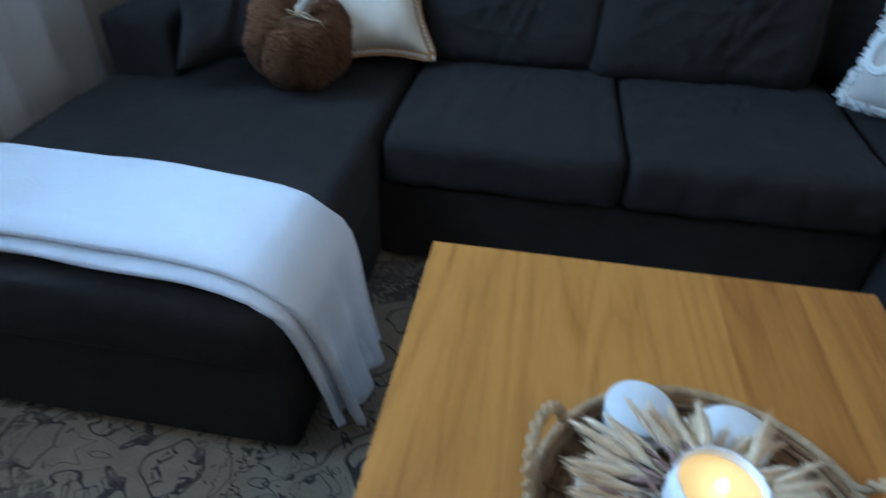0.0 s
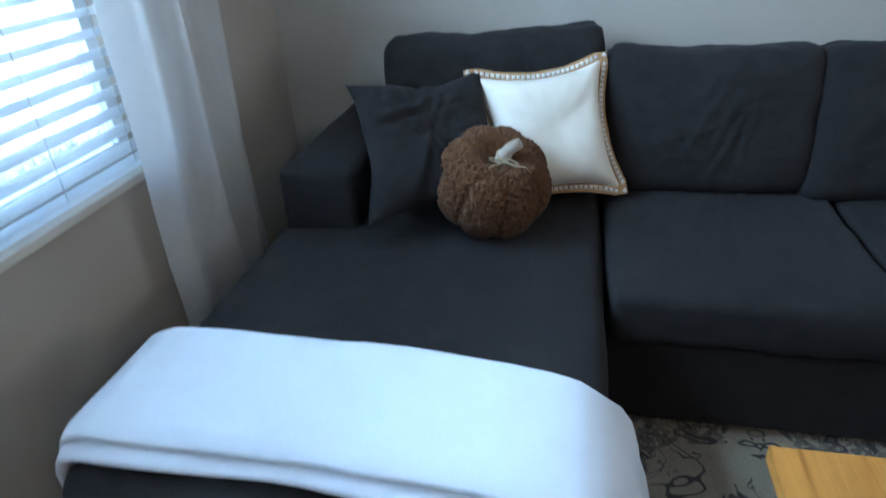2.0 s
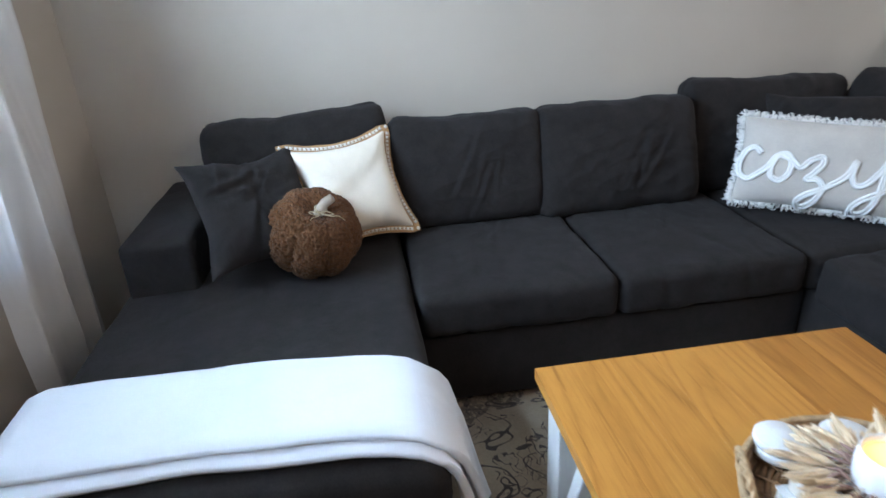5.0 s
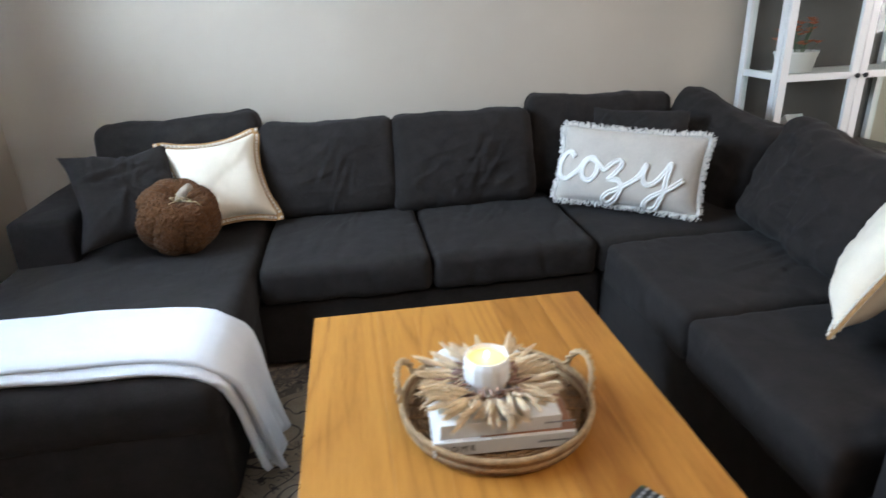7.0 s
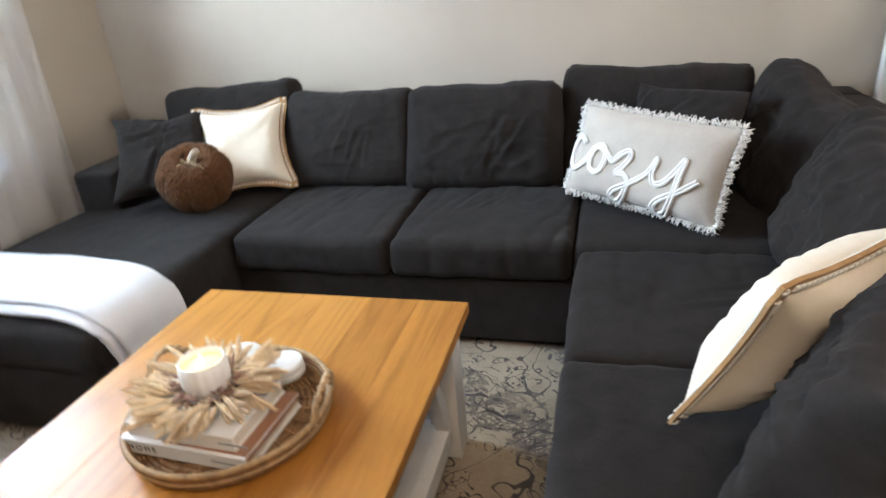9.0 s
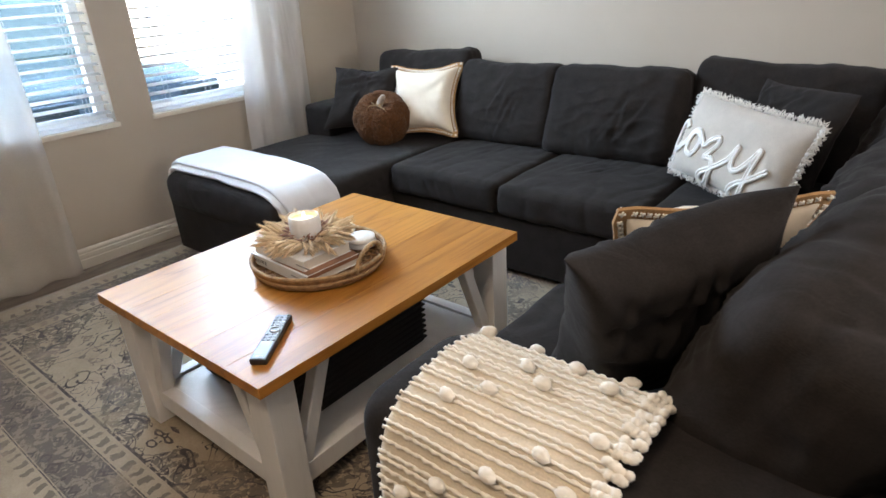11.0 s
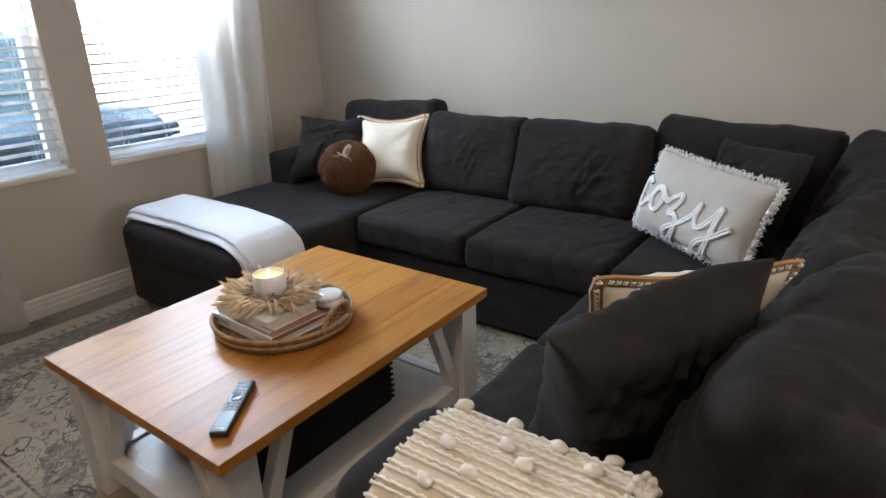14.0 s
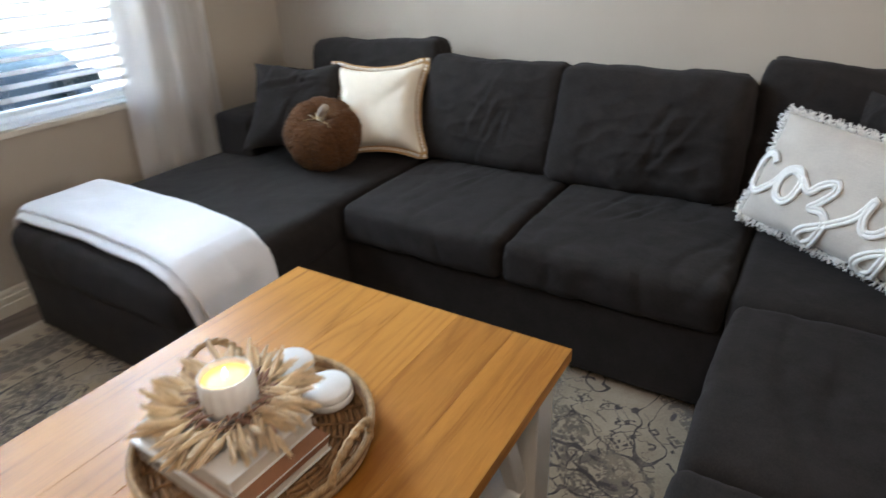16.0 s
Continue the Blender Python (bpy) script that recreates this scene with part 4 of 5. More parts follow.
def rope_letters(parent, th):
    """The word in one cursive line of doubled rope."""
    strokes = [
        [(-0.205, 0.052), (-0.225, 0.070), (-0.250, 0.060), (-0.268, 0.020), (-0.262, -0.020), (-0.235, -0.035), (-0.205, -0.015), (-0.180, 0.010),
         (-0.160, 0.045), (-0.130, 0.055), (-0.112, 0.030), (-0.118, -0.010), (-0.140, -0.032), (-0.166, -0.020), (-0.170, 0.015), (-0.150, 0.048), (-0.115, 0.040),
         (-0.085, 0.015), (-0.060, 0.040), (-0.030, 0.055), (-0.022, 0.035), (-0.045, 0.000), (-0.062, -0.020), (-0.030, -0.018), (-0.012, -0.045), (-0.030, -0.100),
         (-0.062, -0.125), (-0.078, -0.108), (-0.060, -0.080), (-0.010, -0.045), (0.045, 0.000), (0.068, 0.050), (0.062, 0.010), (0.075, -0.022), (0.105, -0.015), (0.138, 0.030),
         (0.155, 0.062), (0.148, 0.010), (0.140, -0.060), (0.120, -0.115), (0.088, -0.128), (0.078, -0.105), (0.105, -0.070), (0.160, -0.030), (0.205, 0.010)],
    ]
    for pts in strokes:
        fine = []
        P = [Vector((x * 1.13 + 0.006, (y if y > -0.035 else -0.035 + (y + 0.035) * 0.82) * 1.14 - 0.038, 0)) for x, y in pts]
        for i in range(len(P) - 1):
            a, b, c, d = P[max(0, i - 1)], P[i], P[i + 1], P[min(len(P) - 1, i + 2)]
            for k in range(6):
                t = k / 6
                fine.append(0.5 * ((2 * b) + (c - a) * t + (2 * a - 5 * b + 4 * c - d) * t * t + (3 * b - a - 3 * c + d) * t ** 3))
        fine.append(P[-1])
        rows = []
        for side in (-1, 1):
            line = []
            for i, p in enumerate(fine):
                t = (fine[min(i + 1, len(fine) - 1)] - fine[max(i - 1, 0)]).normalized()
                q = p + Vector((-t.y, t.x, 0)) * (0.0055 * side)
                u, v = q.x / 0.31, q.y / 0.165
                z = th / 2 * max(0, (1 - u ** 4) * (1 - v ** 4)) ** 0.55 * (1 - 0.25 * u * u * v * v)
                line.append((q.x, q.y, z + 0.004))
            rows.append(tube(line, 0.0062, 7))
        part("lettering", mesh_of("lettering", *merged(rows), ROPE), None, parent, "white rope letters reading cozy")


def cozy_pillow():
    m = stand((1.352, 1.772, 0.665), (0.545, -0.385, -0.022), (0.062, 0.115, 0.345))
    w, h, th = 0.62, 0.335, 0.15
    t = thing("lumbar_pillow", "oatmeal linen lumbar pillow lettered cozy, with white fringe", "pillow", m)
    part("cover", mesh_of("cover", *pillow_mesh(w, h, th, 32, 0.05, 0.005, 41), OATMEAL), None, t)
    rng = random.Random(5)
    edge = pillow_edge(w, h, 0.05, 90)
    bits = []
    k = len(edge)
    for i, p in enumerate(edge):
        tdir = (edge[(i + 1) % k] - edge[(i - 1) % k]).normalized()
        o = Vector((tdir.y, -tdir.x, 0))
        for _ in range(3):
            ln = rng.uniform(0.016, 0.034)
            a = p - o * 0.006 + tdir * rng.uniform(-0.003, 0.003) + Vector((0, 0, rng.uniform(-0.006, 0.006)))
            b = a + o * ln * 0.5 + tdir * rng.uniform(-0.006, 0.006) + Vector((0, 0, rng.uniform(-0.008, 0.012)))
            c = a + o * ln + tdir * rng.uniform(-0.013, 0.013) + Vector((0, 0, rng.uniform(-0.012, 0.012)))
            bits.append(tube([a, b, c], 0.0030, 4, False, lambda q: 1 - 0.5 * q))
    part("fringe", mesh_of("fringe", *merged(bits), FRINGE), None, t, "frayed white cotton fringe")["kind"] = "stuff"
    rope_letters(t, th)


cozy_pillow()


def pumpkin():
    t = thing("pumpkin_pillow", "brown teddy fleece pumpkin pillow with a cloth stem", "pillow", pose(-0.566, 1.780, 0.610, 0, 0, 0) @ pose(0, 0, 0, 22, 18, 0))
    nu, nv = 300, 150
    verts, faces = [], []
    for j in range(nv + 1):
        ph = math.pi * j / nv
        for i in range(nu):
            a = 2 * math.pi * i / nu
            lobe = abs(math.cos(4.0 * a)) ** 0.45
            r = 0.160 * math.sin(ph) ** 0.85 * (0.87 + 0.13 * lobe)
            z = 0.138 * math.cos(ph) * (1 - 0.36 * math.exp(-((math.sin(ph) / 0.32) ** 2)))
            p = Vector((r * math.cos(a), r * math.sin(a), z))
            q = p + 0.004 * Vector((noise.noise(p * 60), noise.noise(p * 60 + Vector((5, 0, 0))), noise.noise(p * 60 + Vector((0, 9, 0)))))
            curl = noise.voronoi(q * 105)[0][0]
            k = 0.0085 * (1 - curl * curl * 1.6) + 0.002 * noise.noise(p * 190)
            verts.append(p * (1 + k / 0.14))
    for j in range(nv):
        for i in range(nu):
            i2 = (i + 1) % nu
            faces.append((j * nu + i, (j + 1) * nu + i, (j + 1) * nu + i2, j * nu + i2))
    part("body", mesh_of("body", verts, faces, TEDDY), None, t)
    part("stem", mesh_of("stem", *tube([(0, 0, 0.07), (0.004, 0, 0.110), (0.016, 0.004, 0.142), (0.034, 0.006, 0.166)], 0.0165, 12, False, lambda q: 1.12 - 0.22 * q), STEM), None, t, "taupe cloth stem")
    bow = []
    for s in (-1, 1):
        loop = [(0.010 + s * 0.020 + 0.019 * math.cos(a), -0.030 - 0.006 * math.sin(a), 0.122 + 0.012 * math.sin(a) + 0.006 * s) for a in [2 * math.pi * i / 14 for i in range(14)]]
        bow.append(tube(loop, 0.0020, 5, True))
    bow.append(tube([(0.010, -0.028, 0.120), (0.040, -0.040, 0.126), (0.068, -0.034, 0.130), (0.090, -0.040, 0.122)], 0.0018, 5))
    bow.append(tube([(0.010, -0.028, 0.120), (0.000, -0.046, 0.122), (-0.018, -0.060, 0.120), (-0.024, -0.078, 0.116)], 0.0018, 5))
    bow.append(tube([(0.006 + 0.019 * math.cos(a), 0.019 * math.sin(a), 0.116) for a in [2 * math.pi * i / 16 for i in range(16)]], 0.003, 5, True))
    part("string_bow", mesh_of("string_bow", *merged(bow), TWINE), None, t, "thin beige string tied in a bow")


pumpkin()


# ---- folded blanket on the chaise ----
def drape(path, v0, v1, nv, fn):
    """A cloth swept along a path of (a, z) pairs; fn moves each point."""
    verts, faces = [], []
    n = len(path)
    for i, (a, z) in enumerate(path):
        for j in range(nv + 1):
            verts.append(fn(i / (n - 1), j / nv, a, z))
    for i in range(n - 1):
        for j in range(nv):
            q = i * (nv + 1) + j
            faces.append((q, q + nv + 1, q + nv + 2, q + 1))
    return verts, faces


def arc_path(points, step=0.012):
    out = []
    for (a, b), (c, d) in zip(points, points[1:]):
        k = max(1, int(math.hypot(c - a, d - b) / step))
        out += [(a + (c - a) * i / k, b + (d - b) * i / k) for i in range(k)]
    return out + [points[-1]]


def blanket():
    t = thing("throw_blanket", "white fleece blanket folded over the chaise end", "blanket")
    # across the chaise: hanging by the wall, over the top, and down towards the table
    line = [(-1.255, 0.22), (-1.252, 0.36), (-1.247, 0.44), (-1.230, 0.478), (-1.19, 0.492), (-0.75, 0.498), (-0.44, 0.496), (-0.37, 0.490), (-0.315, 0.478), (-0.272, 0.452), (-0.245, 0.410), (-0.232, 0.35), (-0.220, 0.20), (-0.206, 0.085)]
    path = arc_path(line, 0.014)

    def layer(dy0, dy1, lift, seed, short):
        def fn(s, v, x, z):
            hang = max(0.0, (0.44 - z) / 0.36) if x > -0.5 else 0.0
            y = dy0 + (dy1 - dy0) * v
            y -= (0.050 * v + 0.028 * (1 - v)) * max(0, (x + 0.75) / 0.5) + 0.010 * noise.noise(Vector((s * 6, seed, v * 2)))
            y -= 0.05 * hang * (v - 0.5)
            out = hang * (0.016 * math.sin(v * 17 + seed + 0.8 * s) + 0.012 * noise.noise(Vector((v * 7, s * 4, seed)))) + hang * 0.035
            roll = 0.016 * (max(0, 1 - v * 9) ** 2 + max(0, 1 - (1 - v) * 9) ** 2)
            up = lift - (roll if hang <= 0 else 0) + 0.004 * noise.noise(Vector((x * 7, y * 7, seed)))
            zz = z + (up if hang <= 0 else lift * 0.2) + hang * short + hang * 0.03 * (v - 0.3)
            return (x + out + (lift * 0.9 if hang > 0 else 0), y, zz)
        return drape(path, dy0, dy1, 44, fn)

    for nm, a, b, lift, seed, short in (("under_fold", 0.808, 1.140, 0.000, 2.0, 0.03), ("upper_fold", 0.832, 1.150, 0.026, 7.0, 0.0)):
        me = mesh_of(nm, *layer(a, b, lift, seed, short), BLANKET)
        ob = part(nm, me, None, t)
        sol = ob.modifiers.new("thickness", "SOLIDIFY")
        sol.thickness, sol.offset = 0.020, 0.0


blanket()


# ---- knotted throw on the right arm ----
def pompom_throw():
    t = thing("throw_blanket", "ivory and beige ribbed throw with pompoms over the sofa arm", "blanket")
    x0, x1 = 1.308, 1.690
    line = [(-0.168, 0.10), (-0.166, 0.30), (-0.162, 0.48), (-0.150, 0.58), (-0.126, 0.640), (-0.085, 0.674), (-0.03, 0.689), (0.03, 0.693), (0.09, 0.689), (0.145, 0.673), (0.184, 0.640), (0.206, 0.58), (0.216, 0.50)]
    path = arc_path(line, 0.010)

    def place(s, v, y, z):
        x = x0 + (x1 - x0) * v + 0.012 * noise.noise(Vector((s * 5, 2, 0))) + 0.02 * (0.5 - s) * (v - 0.3)
        return Vector((x, y, z + 0.004 * noise.noise(Vector((x * 9, y * 9, 4)))))

    me = mesh_of("cloth", *drape(path, 0, 1, 26, lambda s, v, a, z: place(s, v, a, z)), THROW_BASE)
    ob = part("cloth", me, None, t, "beige loose gauze")
    sol = ob.modifiers.new("thickness", "SOLIDIFY")
    sol.thickness, sol.offset = 0.006, 0.0
    rng = random.Random(9)
    n = len(path)
    ribs, total = [], 0.0
    last = -1
    for i, (y, z) in enumerate(path):
        if i:
            total += math.hypot(y - path[i - 1][0], z - path[i - 1][1])
        if int(total / 0.0175) == last:
            continue
        last = int(total / 0.0175)
        a, b = path[max(0, i - 1)], path[min(n - 1, i + 1)]
        ty, tz = b[0] - a[0], b[1] - a[1]
        ln = math.hypot(ty, tz) or 1
        nrm = Vector((0, -tz / ln, ty / ln))
        pts = []
        for k in range(64):
            v = k / 63
            p = place(i / n, v * 1.02 - 0.01, y, z)
            pts.append(p + nrm * (0.0045 + 0.0015 * math.sin(k * 1.9 + i)) + Vector((0, 0.0010 * math.sin(k * 1.3 + i * 2), 0)))
        rib = part("rib", mesh_of("rib", *tube(pts, 0.0038, 6, False, lambda q, i=i: 0.9 + 0.25 * math.sin(q * 120 + i)), THROW_YARN), None, t)
        if last % 3 != 0:
            for v in ((0.10 + 0.37 * last) % 0.92 + 0.04 + rng.uniform(-0.04, 0.04),):
                p = place(i / n, v, y, z) + nrm * 0.014
                pv, pf = lathe([(0.003, -0.0165), (0.0085, -0.012), (0.0115, -0.004), (0.0115, 0.004), (0.0085, 0.012), (0.003, 0.0165)], 14)
                pv = [Vector(c) * (1 + 0.16 * noise.noise(Vector(c) * 190 + Vector((v * 9, 0, i)))) for c in pv]
                part("pompom", mesh_of("pompom", pv, pf, THROW_YARN), None, t, "", Matrix.Translation(p) @ pose(0, 0, 0, 0, 90, rng.uniform(-25, 25)))
        # knotted end of each rib
        for q in range(5):
            p = place(i / n, 0.985 + 0.018 * q + rng.uniform(-0.008, 0.008), y, z) + nrm * rng.uniform(0.0, 0.016 - 0.002 * q)
            pv, pf = lathe([(0.002, -0.009), (0.0065, -0.006), (0.0082, 0.0), (0.0065, 0.006), (0.002, 0.009)], 8)
            part("knot", mesh_of("knot", pv, pf, THROW_YARN), None, t, "", Matrix.Translation(p) @ pose(0, 0, 0, rng.uniform(0, 180), rng.uniform(0, 180), 0))


pompom_throw()

# ---- coffee table ----
TX0, TX1, TY0, TY1, TZ = -0.003, 0.846, -0.102, 1.006, 0.490
table = thing("coffee_table", "farmhouse coffee table with honey wood top and white base", "coffee table")
top = part("tabletop", block(TX0 + 0.012, TX1 - 0.012, TY0 + 0.012, TY1 - 0.012, TZ - 0.034, TZ - 0.012, 0.002), OAK, table, "honey-stained oak board top")
cuts = [TX0, 0.188, 0.303, 0.408, 0.548, 0.700, TX1]
for a, b in zip(cuts, cuts[1:]):
    part("plank", block(a + 0.0001, b - 0.0001, TY0, TY1, TZ - 0.032, TZ, 0.0006, 1), OAK, top)
LEG, INX = 0.088, 0.028
legs = []
for sx in (0, 1):
    for sy in (0, 1):
        x = TX0 + INX if not sx else TX1 - INX - LEG
        y = TY0 + INX if not sy else TY1 - INX - LEG
        part("leg", block(x, x + LEG, y, y + LEG, 0.0105, TZ - 0.035, 0.004), WHITEWOOD, table)
        legs.append((x, y, sx, sy))
Z0, Z1 = 0.075, 0.140
xa, xb, ya, yb = TX0 + INX + LEG, TX1 - INX - LEG, TY0 + INX + LEG, TY1 - INX - LEG
for y in (TY0 + INX + 0.022, TY1 - INX - 0.066):
    part("lower_rail", block(xa, xb, y, y + 0.044, Z0, Z1, 0.003), WHITEWOOD, table)
for x in (TX0 + INX + 0.022, TX1 - INX - 0.066):
    part("lower_rail", block(x, x + 0.044, ya, yb, Z0, Z1, 0.003), WHITEWOOD, table)
part("shelf", block(TX0 + INX + 0.067, TX1 - INX - 0.067, TY0 + INX + 0.067, TY1 - INX - 0.067, 0.112, 0.130, 0.002), WHITEWOOD, table, "white painted lower shelf")
for x, y, sx, sy in legs:
    cx, cy = x + LEG / 2, y + LEG / 2
    dx, dy = (-1 if sx else 1), (-1 if sy else 1)
    part("brace", beam((cx + dx * (LEG / 2 + 0.006), cy, Z1 - 0.01), (cx + dx * (LEG / 2 + 0.115), cy, TZ - 0.036), 0.040, 0.042, (0, 1, 0)), WHITEWOOD, table)
    part("brace", beam((cx, cy + dy * (LEG / 2 + 0.006), Z1 - 0.01), (cx, cy + dy * (LEG / 2 + 0.130), TZ - 0.036), 0.042, 0.040, (1, 0, 0)), WHITEWOOD, table)


def storage_box():
    t = thing("storage_box", "black woven storage box on the table shelf", "box", pose(0.40, 0.40, 0.130))
    part("body", block(-0.24, 0.25, -0.29, 0.29, 0.0, 0.285, 0.012, 3), BASKET, t)
    bands = [tube([(-0.243, -0.293, z), (0.253, -0.293, z), (0.253, 0.293, z), (-0.243, 0.293, z)], 0.0045, 6, True) for z in [0.02 + 0.022 * i for i in range(12)]]
    part("weave", mesh_of("weave", *merged(bands), BASKET), None, t)


storage_box()


# ---- tray and what lies on it ----
TC = Vector((0.438, 0.438, TZ))


def helix(radius, z, r, turns, phase, n=420):
    out = []
    for i in range(n):
        a = 2 * math.pi * i / n
        b = turns * a + phase
        out.append(((radius + r * math.cos(b)) * math.cos(a), (radius + r * math.cos(b)) * math.sin(a), z + r * math.sin(b)))
    return out


def tray():
    t = thing("tray", "round woven seagrass tray with two handles", "tray", Matrix.Translation(TC) @ Matrix.Diagonal((0.955, 0.955, 1, 1)))
    part("base", mesh_of("base", *lathe([(0.20, 0.002), (0.212, 0.004), (0.212, 0.007), (0.20, 0.008)], 48), WICKER), None, t)
    coils = []
    for i in range(17):
        r = 0.012 + 0.0125 * i
        coils.append(tube([(r * math.cos(a), r * math.sin(a), 0.010 + 0.002 * math.sin(11 * a + i * 2)) for a in [2 * math.pi * k / 72 for k in range(72)]], 0.0062, 5, True))
    for c in coils:
        part("coil", mesh_of("coil", *c, WICKER), None, t)
    spokes = [tube([(0.02 * math.cos(a), 0.02 * math.sin(a), 0.017), (0.11 * math.cos(a + 0.1), 0.11 * math.sin(a + 0.1), 0.0175), (0.214 * math.cos(a), 0.214 * math.sin(a), 0.016)], 0.0035, 4) for a in [2 * math.pi * k / 26 for k in range(26)]]
    part("spoke_weave", mesh_of("spoke_weave", *merged(spokes), WICKER), None, t)
    for k, (r, z, m) in enumerate(((0.216, 0.012, WICKER), (0.220, 0.024, WICKER_PALE), (0.223, 0.036, WICKER), (0.225, 0.047, WICKER_PALE))):
        strands = [tube(helix(r + 0.002 * (k % 2), z, 0.0036, 52, 1.57 * s + k, 620), 0.0036, 5, True) for s in range(4)]
        part("rim_braid", mesh_of("rim_braid", *merged(strands), m), None, t)
    for a0 in (radians(160), radians(8)):
        pts = []
        for i in range(40):
            q = math.pi * i / 39
            a = a0 + 0.29 * math.cos(q)
            r = 0.226 + 0.012 * math.sin(q)
            pts.append(Vector((r * math.cos(a), r * math.sin(a), 0.034 + 0.078 * math.sin(q))))
        rows = []
        for s in range(2):
            rows.append(tube([p + Vector((0.004 * math.cos(i * 0.9 + s * 3.14), 0.004 * math.sin(i * 0.9 + s * 3.14), 0.002 * math.sin(i * 0.9 + s * 3.14))) for i, p in enumerate(pts)], 0.0055, 6))
        part("handle", mesh_of("handle", *merged(rows), WICKER_PALE), None, t)


tray()
BASE = TZ + 0.021


def book(x, y, z, w, d, h, turn, cover, pages, label, title, tsize, side_mat):
    b = thing("book", label, "book", pose(x, y, z, 0, 0, turn), "books on the tray")
    part("page_block", block(-w / 2 + 0.003, w / 2 - 0.004, -d / 2 + 0.003, d / 2 - 0.004, 0.003, h - 0.003), pages, b)
    part("cover", block(-w / 2, w / 2, -d / 2, d / 2, h - 0.003, h, 0.001, 1), cover, b)
    part("cover", block(-w / 2, w / 2, -d / 2, d / 2, 0, 0.003, 0.001, 1), cover, b)
    sp = part("spine", block(-w / 2, w / 2, -d / 2 - 0.002, -d / 2 + 0.002, 0.0002, h - 0.0002, 0.001, 1), cover, b)
    if title:
        words("title", title, tsize, 0.0004, INK, sp, pose(-w / 2 + 0.052, -d / 2 - 0.0026, h / 2, 90, 0, 0), "black printed title")
    for a, c in ((0.22, 0.285), (w - 0.03, w - 0.018)):
        part("print", block(-w / 2 + a, -w / 2 + c, -d / 2 - 0.0028, -d / 2 - 0.002, h / 2 - 0.002, h / 2 + 0.002), GREY_INK, sp)
    if title:
        part("cover_picture", block(-w / 2 + 0.10, w / 2 - 0.001, -d / 2 + 0.006, d / 2 - 0.001, h - 0.0005, h + 0.0006), side_mat, b, "russet cover picture")
        part("flap", block(w / 2 - 0.004, w / 2 - 0.0012, -d / 2 + 0.006, d / 2 - 0.004, h * 0.55, h - 0.003), side_mat, b)
    return b


book(0.428, 0.388, BASE, 0.300, 0.205, 0.035, -3, BOOK_WHITE, PAGES, "thick white hardback book titled HOME lying on the tray", "H O M E", 0.019, BOOK_BROWN)
book(0.420, 0.392, BASE + 0.035, 0.255, 0.188, 0.035, -2, BOOK_WHITE, PAGES, "white hardback book lying on a larger book", "", 0.01, PAGES)
BT = BASE + 0.070


def wreath():
    t = thing("wreath", "dried cream bunny-tail grass wreath round the candle", "wreath", pose(0.413, 0.418, BT))
    rng = random.Random(12)
    ring = [tube([((0.062 + 0.006 * math.sin(7 * a + s)) * math.cos(a), (0.062 + 0.006 * math.sin(7 * a + s)) * math.sin(a), 0.012 + 0.005 * math.cos(9 * a + s * 2)) for a in [2 * math.pi * k / 60 for k in range(60)]], 0.0035, 5, True) for s in range(3)]
    part("twig_ring", mesh_of("twig_ring", *merged(ring), TWIG), None, t)
    kinds = []
    for w, ln in ((0.0072, 0.066), (0.0086, 0.058), (0.0062, 0.074)):
        bits = [lathe([(0.0010, -0.030), (0.0010, 0), (w * 0.55, 0.10 * ln), (w * 0.92, 0.34 * ln), (w * 0.80, 0.62 * ln), (w * 0.42, 0.86 * ln), (0.0008, ln)], 8)]
        for k in range(90):
            z, a = ln * rng.uniform(0.06, 0.88), rng.uniform(0, 6.283)
            c, d = math.cos(a), math.sin(a)
            fat = w * (1 - (abs(z / ln - 0.42) / 0.62) ** 2)
            r0, r1 = fat * 0.75, fat * rng.uniform(1.15, 1.6)
            up = rng.uniform(0.012, 0.022)
            bits.append(([(r0 * c - 0.0012 * d, r0 * d + 0.0012 * c, z), (r0 * c + 0.0012 * d, r0 * d - 0.0012 * c, z), (r1 * c, r1 * d, z + up)], [(0, 1, 2)]))
        kinds.append(mesh_of("plume", *merged(bits), PLUME))
    bud = mesh_of("bud", *merged([lathe([(0.0008, -0.02), (0.0010, 0), (0.0030, 0.006), (0.0036, 0.014), (0.001, 0.028)], 6)]), PLUME2)
    clumps = [(2 * math.pi * k / 26 + rng.uniform(-0.10, 0.10), rng.uniform(-24, 24)) for k in range(26)]
    for i in range(182):
        a0, lean = clumps[i % 26]
        a = a0 + rng.uniform(-0.13, 0.13)
        r = rng.uniform(0.066, 0.100)
        tilt = rng.uniform(80, 108) if i % 4 else rng.uniform(58, 82)
        m = pose(r * math.cos(a), r * math.sin(a), rng.uniform(0.008, 0.030), 0, 0, math.degrees(a) + lean + rng.uniform(-12, 12)) @ pose(0, 0, 0, 0, tilt, 0)
        if i % 7 == 6:
            part("bud", bud, None, t, "", m)
        else:
            k = rng.uniform(0.82, 1.15)
            part("plume", kinds[i % 3], None, t, "", m @ Matrix.Diagonal((k, k * 0.8, k, 1)))
    for i in range(44):
        a = 2 * math.pi * i / 44 + rng.uniform(-0.06, 0.06)
        r = rng.uniform(0.050, 0.066)
        part("bud", bud, None, t, "", pose(r * math.cos(a), r * math.sin(a), rng.uniform(0.014, 0.034), 0, 0, math.degrees(a) + rng.uniform(-40, 40)) @ pose(0, 0, 0, 0, rng.uniform(40, 95), 0))


wreath()


